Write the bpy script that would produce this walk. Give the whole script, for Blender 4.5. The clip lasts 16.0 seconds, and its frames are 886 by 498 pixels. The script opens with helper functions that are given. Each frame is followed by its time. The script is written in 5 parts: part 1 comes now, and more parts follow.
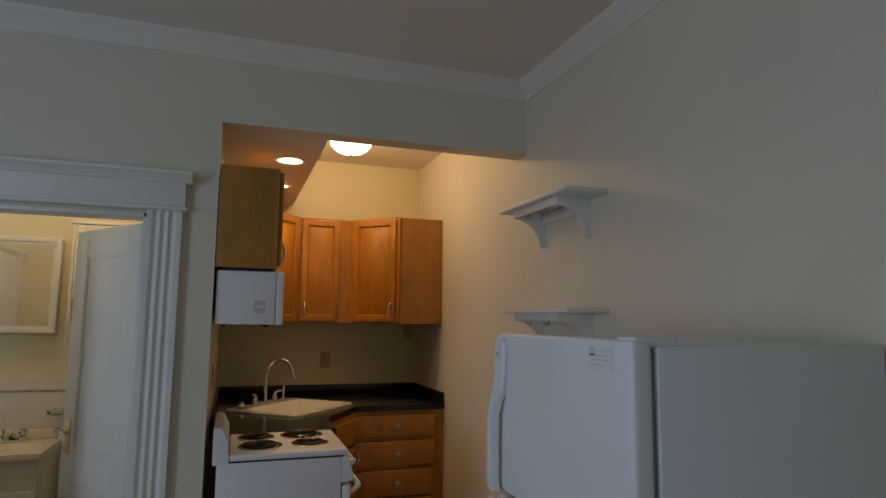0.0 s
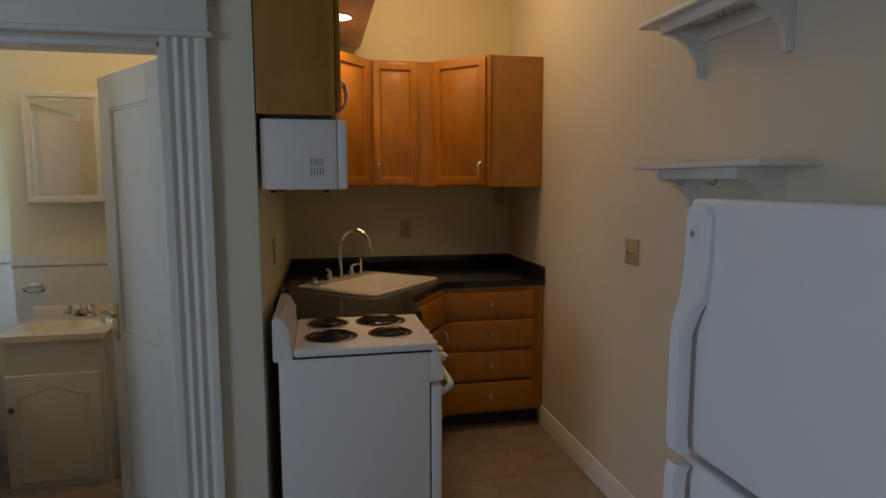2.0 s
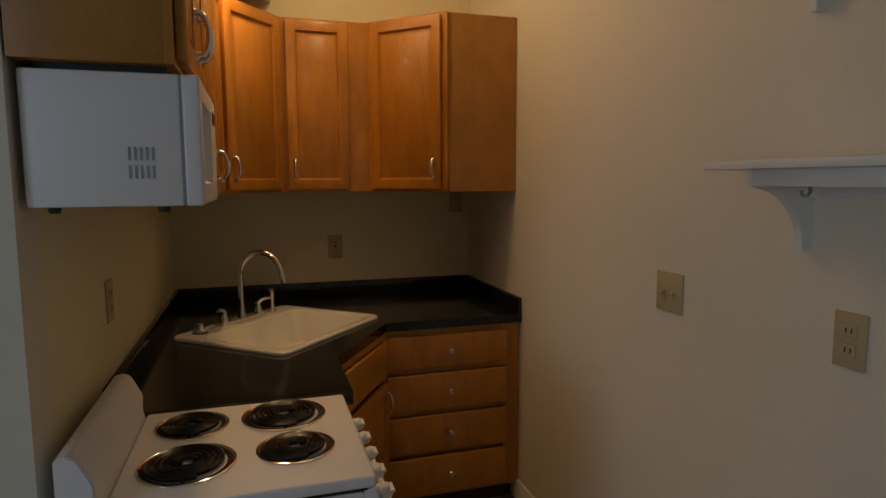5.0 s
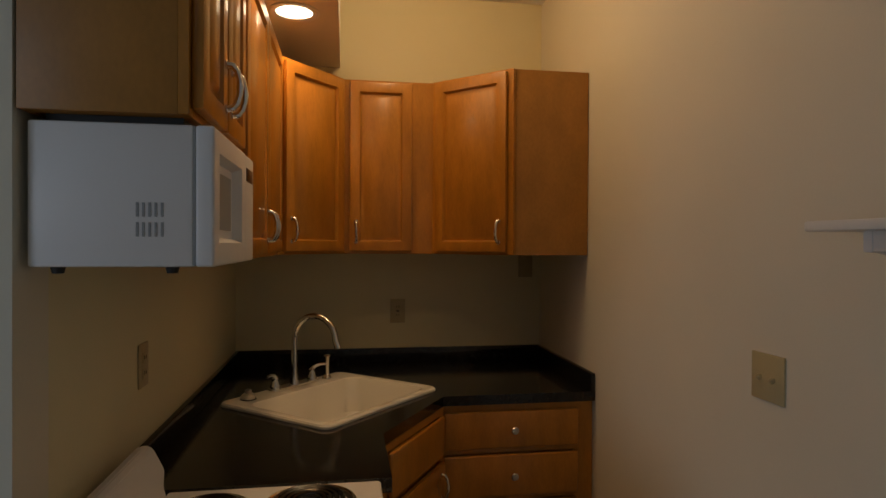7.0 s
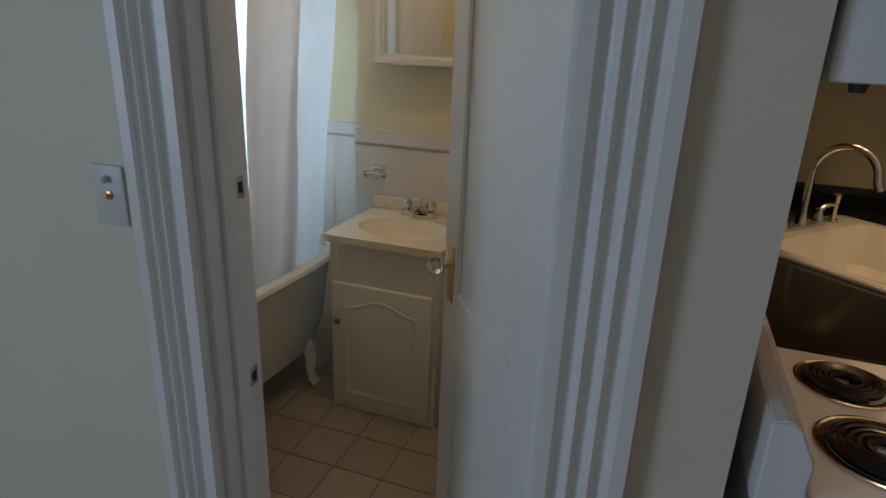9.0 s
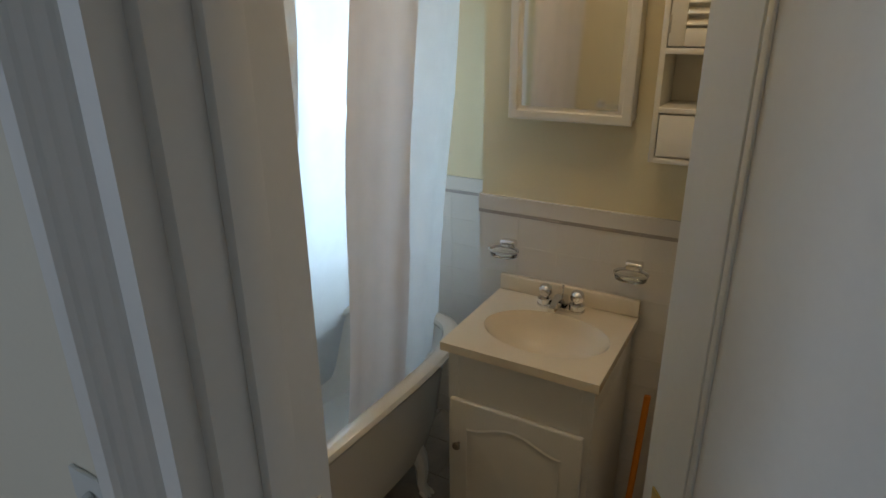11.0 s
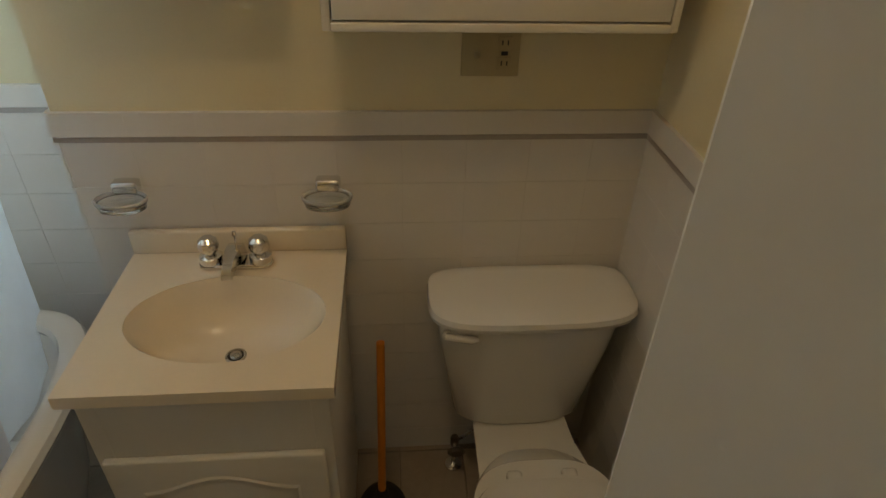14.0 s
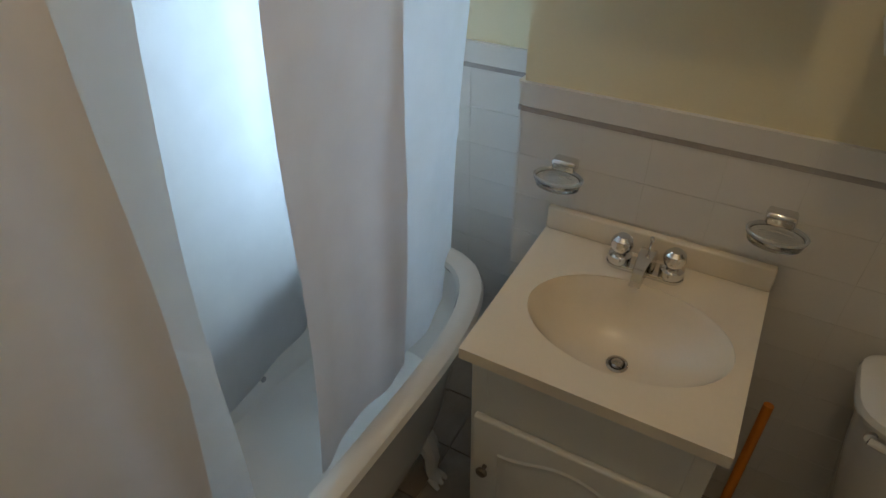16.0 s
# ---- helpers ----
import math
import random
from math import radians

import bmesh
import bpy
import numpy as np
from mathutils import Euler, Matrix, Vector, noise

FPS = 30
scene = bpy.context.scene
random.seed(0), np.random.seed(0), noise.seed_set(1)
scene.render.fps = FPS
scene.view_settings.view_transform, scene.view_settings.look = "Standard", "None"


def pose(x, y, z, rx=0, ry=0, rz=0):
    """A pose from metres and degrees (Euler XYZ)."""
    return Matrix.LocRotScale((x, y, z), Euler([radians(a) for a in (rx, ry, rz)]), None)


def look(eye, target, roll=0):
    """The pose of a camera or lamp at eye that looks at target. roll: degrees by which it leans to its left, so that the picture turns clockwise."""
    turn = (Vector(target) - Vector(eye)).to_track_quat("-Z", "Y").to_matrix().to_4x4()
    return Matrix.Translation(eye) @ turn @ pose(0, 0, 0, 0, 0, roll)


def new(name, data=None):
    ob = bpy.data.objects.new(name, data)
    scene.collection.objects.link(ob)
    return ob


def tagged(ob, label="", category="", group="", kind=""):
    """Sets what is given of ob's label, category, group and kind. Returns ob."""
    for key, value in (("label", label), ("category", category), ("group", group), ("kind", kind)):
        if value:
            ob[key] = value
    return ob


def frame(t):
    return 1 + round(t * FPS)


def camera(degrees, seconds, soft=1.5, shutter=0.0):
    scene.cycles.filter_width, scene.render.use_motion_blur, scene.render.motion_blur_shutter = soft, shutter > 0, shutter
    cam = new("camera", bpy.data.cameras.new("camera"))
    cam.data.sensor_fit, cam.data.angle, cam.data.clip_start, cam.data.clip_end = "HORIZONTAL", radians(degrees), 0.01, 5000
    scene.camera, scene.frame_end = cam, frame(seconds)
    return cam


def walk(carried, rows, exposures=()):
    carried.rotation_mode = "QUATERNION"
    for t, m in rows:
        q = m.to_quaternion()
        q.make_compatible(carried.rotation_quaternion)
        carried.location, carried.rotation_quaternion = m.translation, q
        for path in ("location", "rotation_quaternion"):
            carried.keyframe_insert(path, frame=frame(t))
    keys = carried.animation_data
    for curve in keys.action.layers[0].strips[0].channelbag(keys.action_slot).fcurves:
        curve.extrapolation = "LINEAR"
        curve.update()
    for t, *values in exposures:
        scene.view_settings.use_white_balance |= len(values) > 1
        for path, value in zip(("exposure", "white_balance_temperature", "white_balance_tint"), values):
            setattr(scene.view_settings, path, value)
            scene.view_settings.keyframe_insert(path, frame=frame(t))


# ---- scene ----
cam = camera(72.2, 16.0)
PATH = [
    (0, (0.055, 1.095, 1.503), (0.7, 2.974, 1.732), 0.7),
    (0.5, (0.057, 1.283, 1.5), (0.517, 3.225, 1.625), 0.8),
    (1, (0.124, 1.46, 1.49), (0.568, 3.41, 1.515), 0.5),
    (1.5, (0.17, 1.624, 1.497), (0.564, 3.583, 1.415), -0.0),
    (2, (0.171, 1.804, 1.492), (0.569, 3.752, 1.274), -0.1),
    (2.5, (0.146, 1.995, 1.493), (0.624, 3.907, 1.154), 0.2),
    (3, (0.17, 2.152, 1.488), (0.811, 4.003, 1.082), 0.6),
    (3.5, (0.256, 2.314, 1.499), (1.027, 4.117, 1.104), 0.7),
    (4, (0.312, 2.455, 1.502), (0.995, 4.293, 1.106), -0.0),
    (4.5, (0.337, 2.62, 1.507), (0.972, 4.488, 1.181), -0.2),
    (4.7, (0.345, 2.676, 1.513), (0.96, 4.557, 1.226), -0.2),
    (6.8, (0.52, 2.89, 1.516), (0.876, 4.858, 1.563), 0.3),
    (7, (0.491, 2.89, 1.509), (0.81, 4.865, 1.493), 0.3),
    (7.5, (0.365, 2.893, 1.476), (0.46, 4.881, 1.276), 0.1),
    (8, (0.202, 2.887, 1.454), (0.023, 4.842, 1.07), -0.1),
    (8.5, (0.028, 2.952, 1.459), (-0.377, 4.836, 0.923), 0.6),
    (9, (-0.193, 3.101, 1.503), (-0.82, 4.882, 0.844), 2.2),
    (9.2, (-0.269, 3.177, 1.493), (-0.978, 4.925, 0.829), 2.2),
    (11.5, (-0.645, 3.822, 1.737), (-1.574, 5.436, 1.009), -0.7),
    (12, (-0.712, 3.975, 1.668), (-1.623, 5.652, 1.071), -0.3),
    (12.5, (-0.741, 4.118, 1.645), (-1.689, 5.818, 1.188), -0.5),
    (13, (-0.827, 4.227, 1.638), (-1.408, 6.07, 1.122), 1.0),
    (13.5, (-0.813, 4.29, 1.634), (-0.834, 6.147, 0.893), 1.5),
    (14, (-0.805, 4.353, 1.6), (-0.649, 5.996, 0.471), 1.8),
    (14.5, (-0.898, 4.456, 1.605), (-0.68, 5.839, 0.175), 3.4),
    (15, (-0.985, 4.465, 1.599), (-1.088, 5.853, 0.162), 1.5),
    (15.5, (-1.048, 4.444, 1.608), (-1.552, 5.754, 0.183), -0.3),
    (16, (-1.053, 4.437, 1.634), (-1.843, 5.794, 0.396), -1.3),
]
EXPOSURES = [(0.0, 0.08, 6300, 10), (1.0, -0.03, 6250, 10), (3.0, -0.12, 6450, 10), (4.5, -0.2, 6500, 10), (7.0, -0.35, 6600, 10), (7.5, -0.38, 6500, 10), (8.0, -0.35, 6300, 10),
             (8.5, -0.15, 6100, 10), (9.0, 0.08, 6000, 10), (11.5, -0.03, 6200, 10), (12.5, 0.0, 6100, 10), (13.0, -0.05, 6300, 10), (13.5, 0.0, 6900, 10), (14.5, -0.03, 6900, 10), (15.0, -0.06, 6600, 10),
             (15.5, -0.12, 6000, 10), (16.0, -0.12, 5850, 10)]
walk(cam, [(t, look(e, g, r)) for t, e, g, r in PATH], EXPOSURES)

# ---- light ----
world = bpy.data.worlds.new("sky")
scene.world = world
world.use_nodes = True
sky = world.node_tree.nodes.new("ShaderNodeTexSky")
sky.sky_type, sky.sun_disc = "NISHITA", False
sky.sun_elevation, sky.sun_rotation = radians(38), radians(200)
backing = world.node_tree.nodes["Background"]
world.node_tree.links.new(sky.outputs[0], backing.inputs[0])
backing.inputs[1].default_value = 0.12


def area(name, m, sx, sy, power, color):
    data = bpy.data.lights.new(name, "AREA")
    data.shape, data.size, data.size_y, data.energy, data.color = "RECTANGLE", sx, sy, power, color
    ob = new(name, data)
    ob.matrix_world = m
    return ob


def bulb(name, place, power, color, radius=0.05):
    data = bpy.data.lights.new(name, "POINT")
    data.energy, data.color, data.shadow_soft_size = power, color, radius
    ob = new(name, data)
    ob.location = place
    return ob


WARM = (1.0, 0.57, 0.23)
ROOM_WINDOW = area("daylight_in_room_window", look((-3.38, 1.0, 1.5), (1.0, 1.2, 1.45)), 1.5, 1.5, 33, (0.60, 0.76, 1.0))
BATH_WINDOW = area("daylight_in_bath_window", look((-2.47, 5.485, 1.475), (-1.0, 5.485, 1.475)), 0.42, 1.30, 9.5, (0.62, 0.82, 1.0))
DOME_BULB = bulb("dome_bulb", (0.755, 5.07, 2.655), 7.0, WARM, 0.05)
BATH_BULB = bulb("bath_bulb", (-0.95, 4.91, 2.49), 5.6, (1.0, 0.68, 0.37), 0.06)


def downlight(x, y):
    data = bpy.data.lights.new("downlight_bulb", "SPOT")
    data.energy, data.color, data.spot_size, data.spot_blend, data.shadow_soft_size = 9.0, WARM, radians(115), 0.6, 0.04
    ob = new("downlight_bulb", data)
    ob.location = (x, y, 2.372)


downlight(0.32, 4.54), downlight(0.30, 5.24)


# ---- materials ----
def material(name, color, rough=0.5, metal=0.0, vary=0.06, scale=9.0, fine=120.0, bump=0.02, coat=0.0, stain=None, amount=0.0,
             stretch=(1, 1, 1), glass=0.0, per_piece=0.0):
    """A surface with broad and fine variation of its colour, roughness and relief."""
    m = bpy.data.materials.new(name)
    m.use_nodes = True
    n, l = m.node_tree.nodes, m.node_tree.links
    b = n["Principled BSDF"]
    at = n.new("ShaderNodeTexCoord")
    turn = n.new("ShaderNodeMapping")
    turn.inputs["Scale"].default_value = stretch
    l.new(at.outputs["Object"], turn.inputs[0])
    broad, small = n.new("ShaderNodeTexNoise"), n.new("ShaderNodeTexNoise")
    for tex, s, d in ((broad, scale, 5), (small, fine, 3)):
        tex.inputs["Scale"].default_value, tex.inputs["Detail"].default_value = s, d
        l.new(turn.outputs[0], tex.inputs["Vector"])
    both = n.new("ShaderNodeMath")
    both.operation = "MULTIPLY_ADD"
    both.inputs[1].default_value = 0.45
    l.new(small.outputs[0], both.inputs[0]), l.new(broad.outputs[0], both.inputs[2])
    ramp = n.new("ShaderNodeValToRGB")
    ramp.color_ramp.elements[0].position, ramp.color_ramp.elements[1].position = 0.45, 1.0
    for e, f in zip(ramp.color_ramp.elements, (1 - vary, 1 + vary)):
        e.color = (*(min(1, c * f) for c in color), 1)
    l.new(both.outputs[0], ramp.inputs[0])
    out = ramp.outputs[0]
    if stain:
        spots, mix = n.new("ShaderNodeTexNoise"), n.new("ShaderNodeMix")
        spots.inputs["Scale"].default_value, spots.inputs["Detail"].default_value = scale * 0.4, 8
        l.new(turn.outputs[0], spots.inputs["Vector"])
        cut = n.new("ShaderNodeMapRange")
        cut.inputs[1].default_value, cut.inputs[2].default_value, cut.inputs[4].default_value = 0.5, 0.75, amount
        l.new(spots.outputs[0], cut.inputs[0])
        mix.data_type = "RGBA"
        mix.inputs[7].default_value = (*stain, 1)
        l.new(cut.outputs[0], mix.inputs[0]), l.new(out, mix.inputs[6])
        out = mix.outputs[2]
    if per_piece:
        info, hue, span = n.new("ShaderNodeObjectInfo"), n.new("ShaderNodeHueSaturation"), n.new("ShaderNodeMapRange")
        span.inputs[3].default_value, span.inputs[4].default_value = 1 - per_piece, 1 + per_piece
        l.new(info.outputs["Random"], span.inputs[0]), l.new(span.outputs[0], hue.inputs["Value"]), l.new(out, hue.inputs["Color"])
        out = hue.outputs[0]
    l.new(out, b.inputs["Base Color"])
    gloss = n.new("ShaderNodeMapRange")
    gloss.inputs[3].default_value, gloss.inputs[4].default_value = max(0.02, rough - 0.08), min(1, rough + 0.08)
    l.new(broad.outputs[0], gloss.inputs[0]), l.new(gloss.outputs[0], b.inputs["Roughness"])
    b.inputs["Metallic"].default_value, b.inputs["Coat Weight"].default_value = metal, coat
    b.inputs["Transmission Weight"].default_value = glass
    if bump:
        relief = n.new("ShaderNodeBump")
        relief.inputs["Strength"].default_value, relief.inputs["Distance"].default_value = min(1.0, bump * 10), 0.002
        l.new(both.outputs[0], relief.inputs["Height"]), l.new(relief.outputs[0], b.inputs["Normal"])
    return m


def glow(name, color, power):
    m = bpy.data.materials.new(name)
    m.use_nodes = True
    b = m.node_tree.nodes["Principled BSDF"]
    b.inputs["Base Color"].default_value = (0.9, 0.88, 0.82, 1)
    b.inputs["Emission Color"].default_value, b.inputs["Emission Strength"].default_value = (*color, 1), power
    return m


def cloth(name, color, through_share):
    """Thin cloth: light falls through it as well as back from it."""
    m = bpy.data.materials.new(name)
    m.use_nodes = True
    n, l = m.node_tree.nodes, m.node_tree.links
    n.remove(n["Principled BSDF"])
    at, weave, ramp = n.new("ShaderNodeTexCoord"), n.new("ShaderNodeTexNoise"), n.new("ShaderNodeValToRGB")
    weave.inputs["Scale"].default_value, weave.inputs["Detail"].default_value = 14, 6
    for e, f in zip(ramp.color_ramp.elements, (0.93, 1.03)):
        e.color = (*(min(1, c * f) for c in color), 1)
    l.new(at.outputs["Object"], weave.inputs["Vector"]), l.new(weave.outputs[0], ramp.inputs[0])
    d, t, mix, bump = n.new("ShaderNodeBsdfDiffuse"), n.new("ShaderNodeBsdfTranslucent"), n.new("ShaderNodeMixShader"), n.new("ShaderNodeBump")
    bump.inputs["Strength"].default_value, bump.inputs["Distance"].default_value = 0.25, 0.004
    l.new(weave.outputs[0], bump.inputs["Height"])
    for s in (d, t):
        l.new(ramp.outputs[0], s.inputs["Color"]), l.new(bump.outputs[0], s.inputs["Normal"])
    mix.inputs[0].default_value = through_share
    l.new(d.outputs[0], mix.inputs[1]), l.new(t.outputs[0], mix.inputs[2])
    l.new(mix.outputs[0], n["Material Output"].inputs["Surface"])
    return m


WALL = material("wall_paint_cream", (0.72, 0.68, 0.56), 0.6, vary=0.03, scale=2.5, fine=160, bump=0.025, stain=(0.62, 0.58, 0.47), amount=0.25)
KITCHEN_WALL = material("wall_paint_kitchen_yellow", (0.74, 0.68, 0.45), 0.55, vary=0.03, scale=2.5, fine=160, bump=0.025, stain=(0.66, 0.60, 0.38), amount=0.25)
BATH_WALL = material("wall_paint_yellow", (0.76, 0.68, 0.46), 0.55, vary=0.03, scale=2.5, fine=160, bump=0.025, stain=(0.7, 0.62, 0.42), amount=0.2)
CEILING = material("ceiling_paint_white", (0.78, 0.76, 0.72), 0.7, vary=0.03, scale=2.0, fine=140, bump=0.02)
TRIM = material("trim_gloss_white", (0.78, 0.78, 0.75), 0.35, vary=0.03, scale=5, fine=90, bump=0.015, stain=(0.7, 0.69, 0.64), amount=0.2)
DOOR = material("door_paint_white", (0.74, 0.74, 0.71), 0.38, vary=0.03, scale=3, fine=70, bump=0.02, stain=(0.66, 0.65, 0.6), amount=0.25)
APPLIANCE = material("appliance_enamel_white", (0.80, 0.80, 0.81), 0.45, vary=0.015, scale=3, fine=300, bump=0.012, coat=0.05)
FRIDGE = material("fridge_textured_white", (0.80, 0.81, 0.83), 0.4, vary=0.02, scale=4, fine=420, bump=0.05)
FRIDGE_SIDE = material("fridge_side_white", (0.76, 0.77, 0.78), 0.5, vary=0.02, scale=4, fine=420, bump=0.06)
GREY = material("grey_plastic", (0.32, 0.33, 0.34), 0.5)
DARK = material("dark_gap", (0.03, 0.03, 0.03), 0.7)
BLACK = material("black_enamel", (0.015, 0.015, 0.015), 0.3)
COIL = material("coil_element_black", (0.010, 0.0095, 0.009), 0.24, vary=0.3, scale=30)
COUNTER = material("laminate_black_speckled", (0.010, 0.010, 0.011), 0.12, vary=0.6, scale=220, fine=700, bump=0.004, stain=(0.03, 0.03, 0.032), amount=0.5)
CHROME = material("chrome", (0.75, 0.74, 0.72), 0.1, 1.0, vary=0.03, bump=0)
STEEL = material("brushed_steel", (0.55, 0.53, 0.5), 0.28, 1.0, vary=0.06, bump=0.01)
NICKEL = material("dark_nickel", (0.24, 0.21, 0.18), 0.3, 1.0, vary=0.1)
BRASS = material("brass_worn", (0.62, 0.44, 0.14), 0.32, 1.0, vary=0.15, scale=40, bump=0.01, stain=(0.3, 0.2, 0.08), amount=0.5)
PORCELAIN = material("porcelain_white", (0.80, 0.79, 0.75), 0.1, vary=0.015, scale=4, bump=0, coat=0.6)
SINK_WHITE = material("sink_enamel_white", (0.82, 0.80, 0.74), 0.14, vary=0.02, scale=6, bump=0, coat=0.5)
MARBLE = material("cultured_marble_cream", (0.86, 0.76, 0.60), 0.2, vary=0.03, scale=5, bump=0, coat=0.4)
WOOD = material("maple_honey_stain", (0.46, 0.19, 0.022), 0.32, vary=0.20, scale=6, fine=45, bump=0.010, coat=0.2, stretch=(3, 3, 0.9), stain=(0.37, 0.14, 0.014), amount=0.4)
WOOD_SIDE = material("maple_plain_side", (0.40, 0.185, 0.035), 0.45, vary=0.18, scale=5, fine=50, bump=0.008, stretch=(2, 2, 1.2), stain=(0.28, 0.125, 0.03), amount=0.5)
VANITY = material("vanity_white_thermofoil", (0.76, 0.74, 0.68), 0.35, vary=0.02, scale=4, bump=0.006)
PLATE = material("almond_plastic", (0.46, 0.39, 0.22), 0.4, vary=0.03)
WHITE_PLATE = material("white_plastic_plate", (0.62, 0.63, 0.6), 0.4, vary=0.03)
GROUT = material("tile_grout", (0.27, 0.23, 0.185), 0.85, vary=0.15, scale=30, bump=0.04)
KITCHEN_GROUT = material("kitchen_tile_grout", (0.285, 0.235, 0.18), 0.8, vary=0.15, scale=30, bump=0.04)
WALL_GROUT = material("wall_tile_grout", (0.70, 0.67, 0.61), 0.8, vary=0.08, scale=20, bump=0.03)
FLOOR_TILE = material("floor_tile_beige", (0.35, 0.295, 0.235), 0.38, vary=0.12, scale=7, fine=60, bump=0.012, stain=(0.29, 0.24, 0.185), amount=0.5, per_piece=0.06)
KITCHEN_TILE = material("kitchen_tile_brown", (0.325, 0.265, 0.20), 0.34, vary=0.22, scale=6, fine=50, bump=0.012, stain=(0.25, 0.20, 0.145), amount=0.6, per_piece=0.03)
WALL_TILE = material("wall_tile_white_glaze", (0.74, 0.71, 0.66), 0.20, vary=0.02, scale=7, bump=0.003, coat=0.12, per_piece=0.004)
LINER_TILE = material("liner_tile_grey", (0.40, 0.36, 0.33), 0.3, vary=0.1)
FLOORBOARD = material("floor_oak", (0.42, 0.29, 0.17), 0.4, vary=0.2, scale=5, fine=60, stretch=(10, 1, 10), bump=0.01)
LINER = cloth("curtain_liner_white", (0.88, 0.90, 0.92), 0.55)
CURTAIN = cloth("curtain_cloth_cream", (0.91, 0.87, 0.87), 0.32)
ACRYLIC = material("clear_acrylic", (0.80, 0.82, 0.83), 0.08, glass=0.55, vary=0.02, bump=0, coat=0.5)
GLASS = material("clear_glass", (0.95, 0.97, 0.97), 0.03, glass=1.0, vary=0.0, bump=0)
FROST = glow("lit_frosted_glass", (1.0, 0.80, 0.50), 6.0)
LENS = glow("lit_downlight_lens", (1.0, 0.80, 0.52), 7.0)
MIRROR = material("mirror_silver", (0.9, 0.9, 0.9), 0.02, 1.0, vary=0.0, bump=0)
ORANGE = material("orange_plastic_handle", (0.62, 0.20, 0.012), 0.4, vary=0.08)
RUBBER = material("black_rubber", (0.02, 0.02, 0.02), 0.6)
PAPER = material("paper_white", (0.78, 0.79, 0.80), 0.8, vary=0.03)
PRINT = material("pale_red_print", (0.70, 0.61, 0.66), 0.7)
PRINT_GREY = material("grey_print", (0.62, 0.63, 0.68), 0.7)


# ---- mesh helpers ----
def bx(x0, x1, y0, y1, z0, z1, b=0.003, seg=2, into=None):
    """A box with softened edges, added to a bmesh."""
    tmp = bmesh.new()
    bmesh.ops.create_cube(tmp, size=1)
    for v in tmp.verts:
        v.co = Vector(((x0 + x1) / 2 + v.co.x * (x1 - x0), (y0 + y1) / 2 + v.co.y * (y1 - y0), (z0 + z1) / 2 + v.co.z * (z1 - z0)))
    if b:
        bmesh.ops.bevel(tmp, geom=tmp.edges[:], offset=min(b, 0.45 * min(abs(x1 - x0), abs(y1 - y0), abs(z1 - z0))), segments=seg, affect="EDGES", profile=0.5)
    return pour(tmp, into)


def pour(tmp, into):
    if into is None:
        return tmp
    data = bpy.data.meshes.new("tmp")
    tmp.to_mesh(data)
    tmp.free()
    into.from_mesh(data)
    bpy.data.meshes.remove(data)
    return into


def moved(bm, m):
    bmesh.ops.transform(bm, matrix=m, verts=bm.verts[:])
    return bm


def loft(rings, caps=(True, True), closed=True, into=None):
    """Joins rings of the same count of points, one after another."""
    bm = bmesh.new()
    rows = [[bm.verts.new(p) for p in ring] for ring in rings]
    n = len(rows[0])
    for a, b in zip(rows, rows[1:]):
        for i in range(n if closed else n - 1):
            bm.faces.new((a[i], a[(i + 1) % n], b[(i + 1) % n], b[i]))
    if caps[0]:
        bm.faces.new(rows[0][::-1])
    if caps[1]:
        bm.faces.new(rows[-1])
    bmesh.ops.recalc_face_normals(bm, faces=bm.faces[:])
    return pour(bm, into)


def lathe(profile, n=24, into=None, caps=(True, True)):
    """Turns (radius, height) pairs round z."""
    return loft([[(r * math.cos(2 * math.pi * i / n), r * math.sin(2 * math.pi * i / n), z) for i in range(n)] for r, z in profile], caps, into=into)


def sweep(points, radius, n=10, into=None):
    """A round rod along points; radius is one number or one for each point."""
    pts = [Vector(p) for p in points]
    radii = radius if isinstance(radius, (list, tuple)) else [radius] * len(pts)
    way = (pts[1] - pts[0]).normalized()
    side = way.orthogonal().normalized()
    rings = []
    for i, p in enumerate(pts):
        a, b = pts[max(0, i - 1)], pts[min(len(pts) - 1, i + 1)]
        turned = (b - a).normalized()
        side = (side - turned * side.dot(turned)).normalized()
        up = turned.cross(side)
        rings.append([p + (side * math.cos(2 * math.pi * k / n) + up * math.sin(2 * math.pi * k / n)) * radii[i] for k in range(n)])
    return loft(rings, into=into)


def arc(cx, cz, r, a0, a1, n=12):
    return [(cx + r * math.cos(radians(a0 + (a1 - a0) * i / n)), cz + r * math.sin(radians(a0 + (a1 - a0) * i / n))) for i in range(n + 1)]


def prism(outline, z0, z1, b=0.0, into=None):
    """An outline in the plan, drawn up from z0 to z1."""
    bm = bmesh.new()
    f = bm.faces.new([bm.verts.new((x, y, z0)) for x, y in outline])
    up = bmesh.ops.extrude_face_region(bm, geom=[f])
    for v in up["geom"]:
        if isinstance(v, bmesh.types.BMVert):
            v.co.z = z1
    bmesh.ops.recalc_face_normals(bm, faces=bm.faces[:])
    if b:
        bmesh.ops.bevel(bm, geom=bm.edges[:], offset=b, segments=2, affect="EDGES")
    return pour(bm, into)


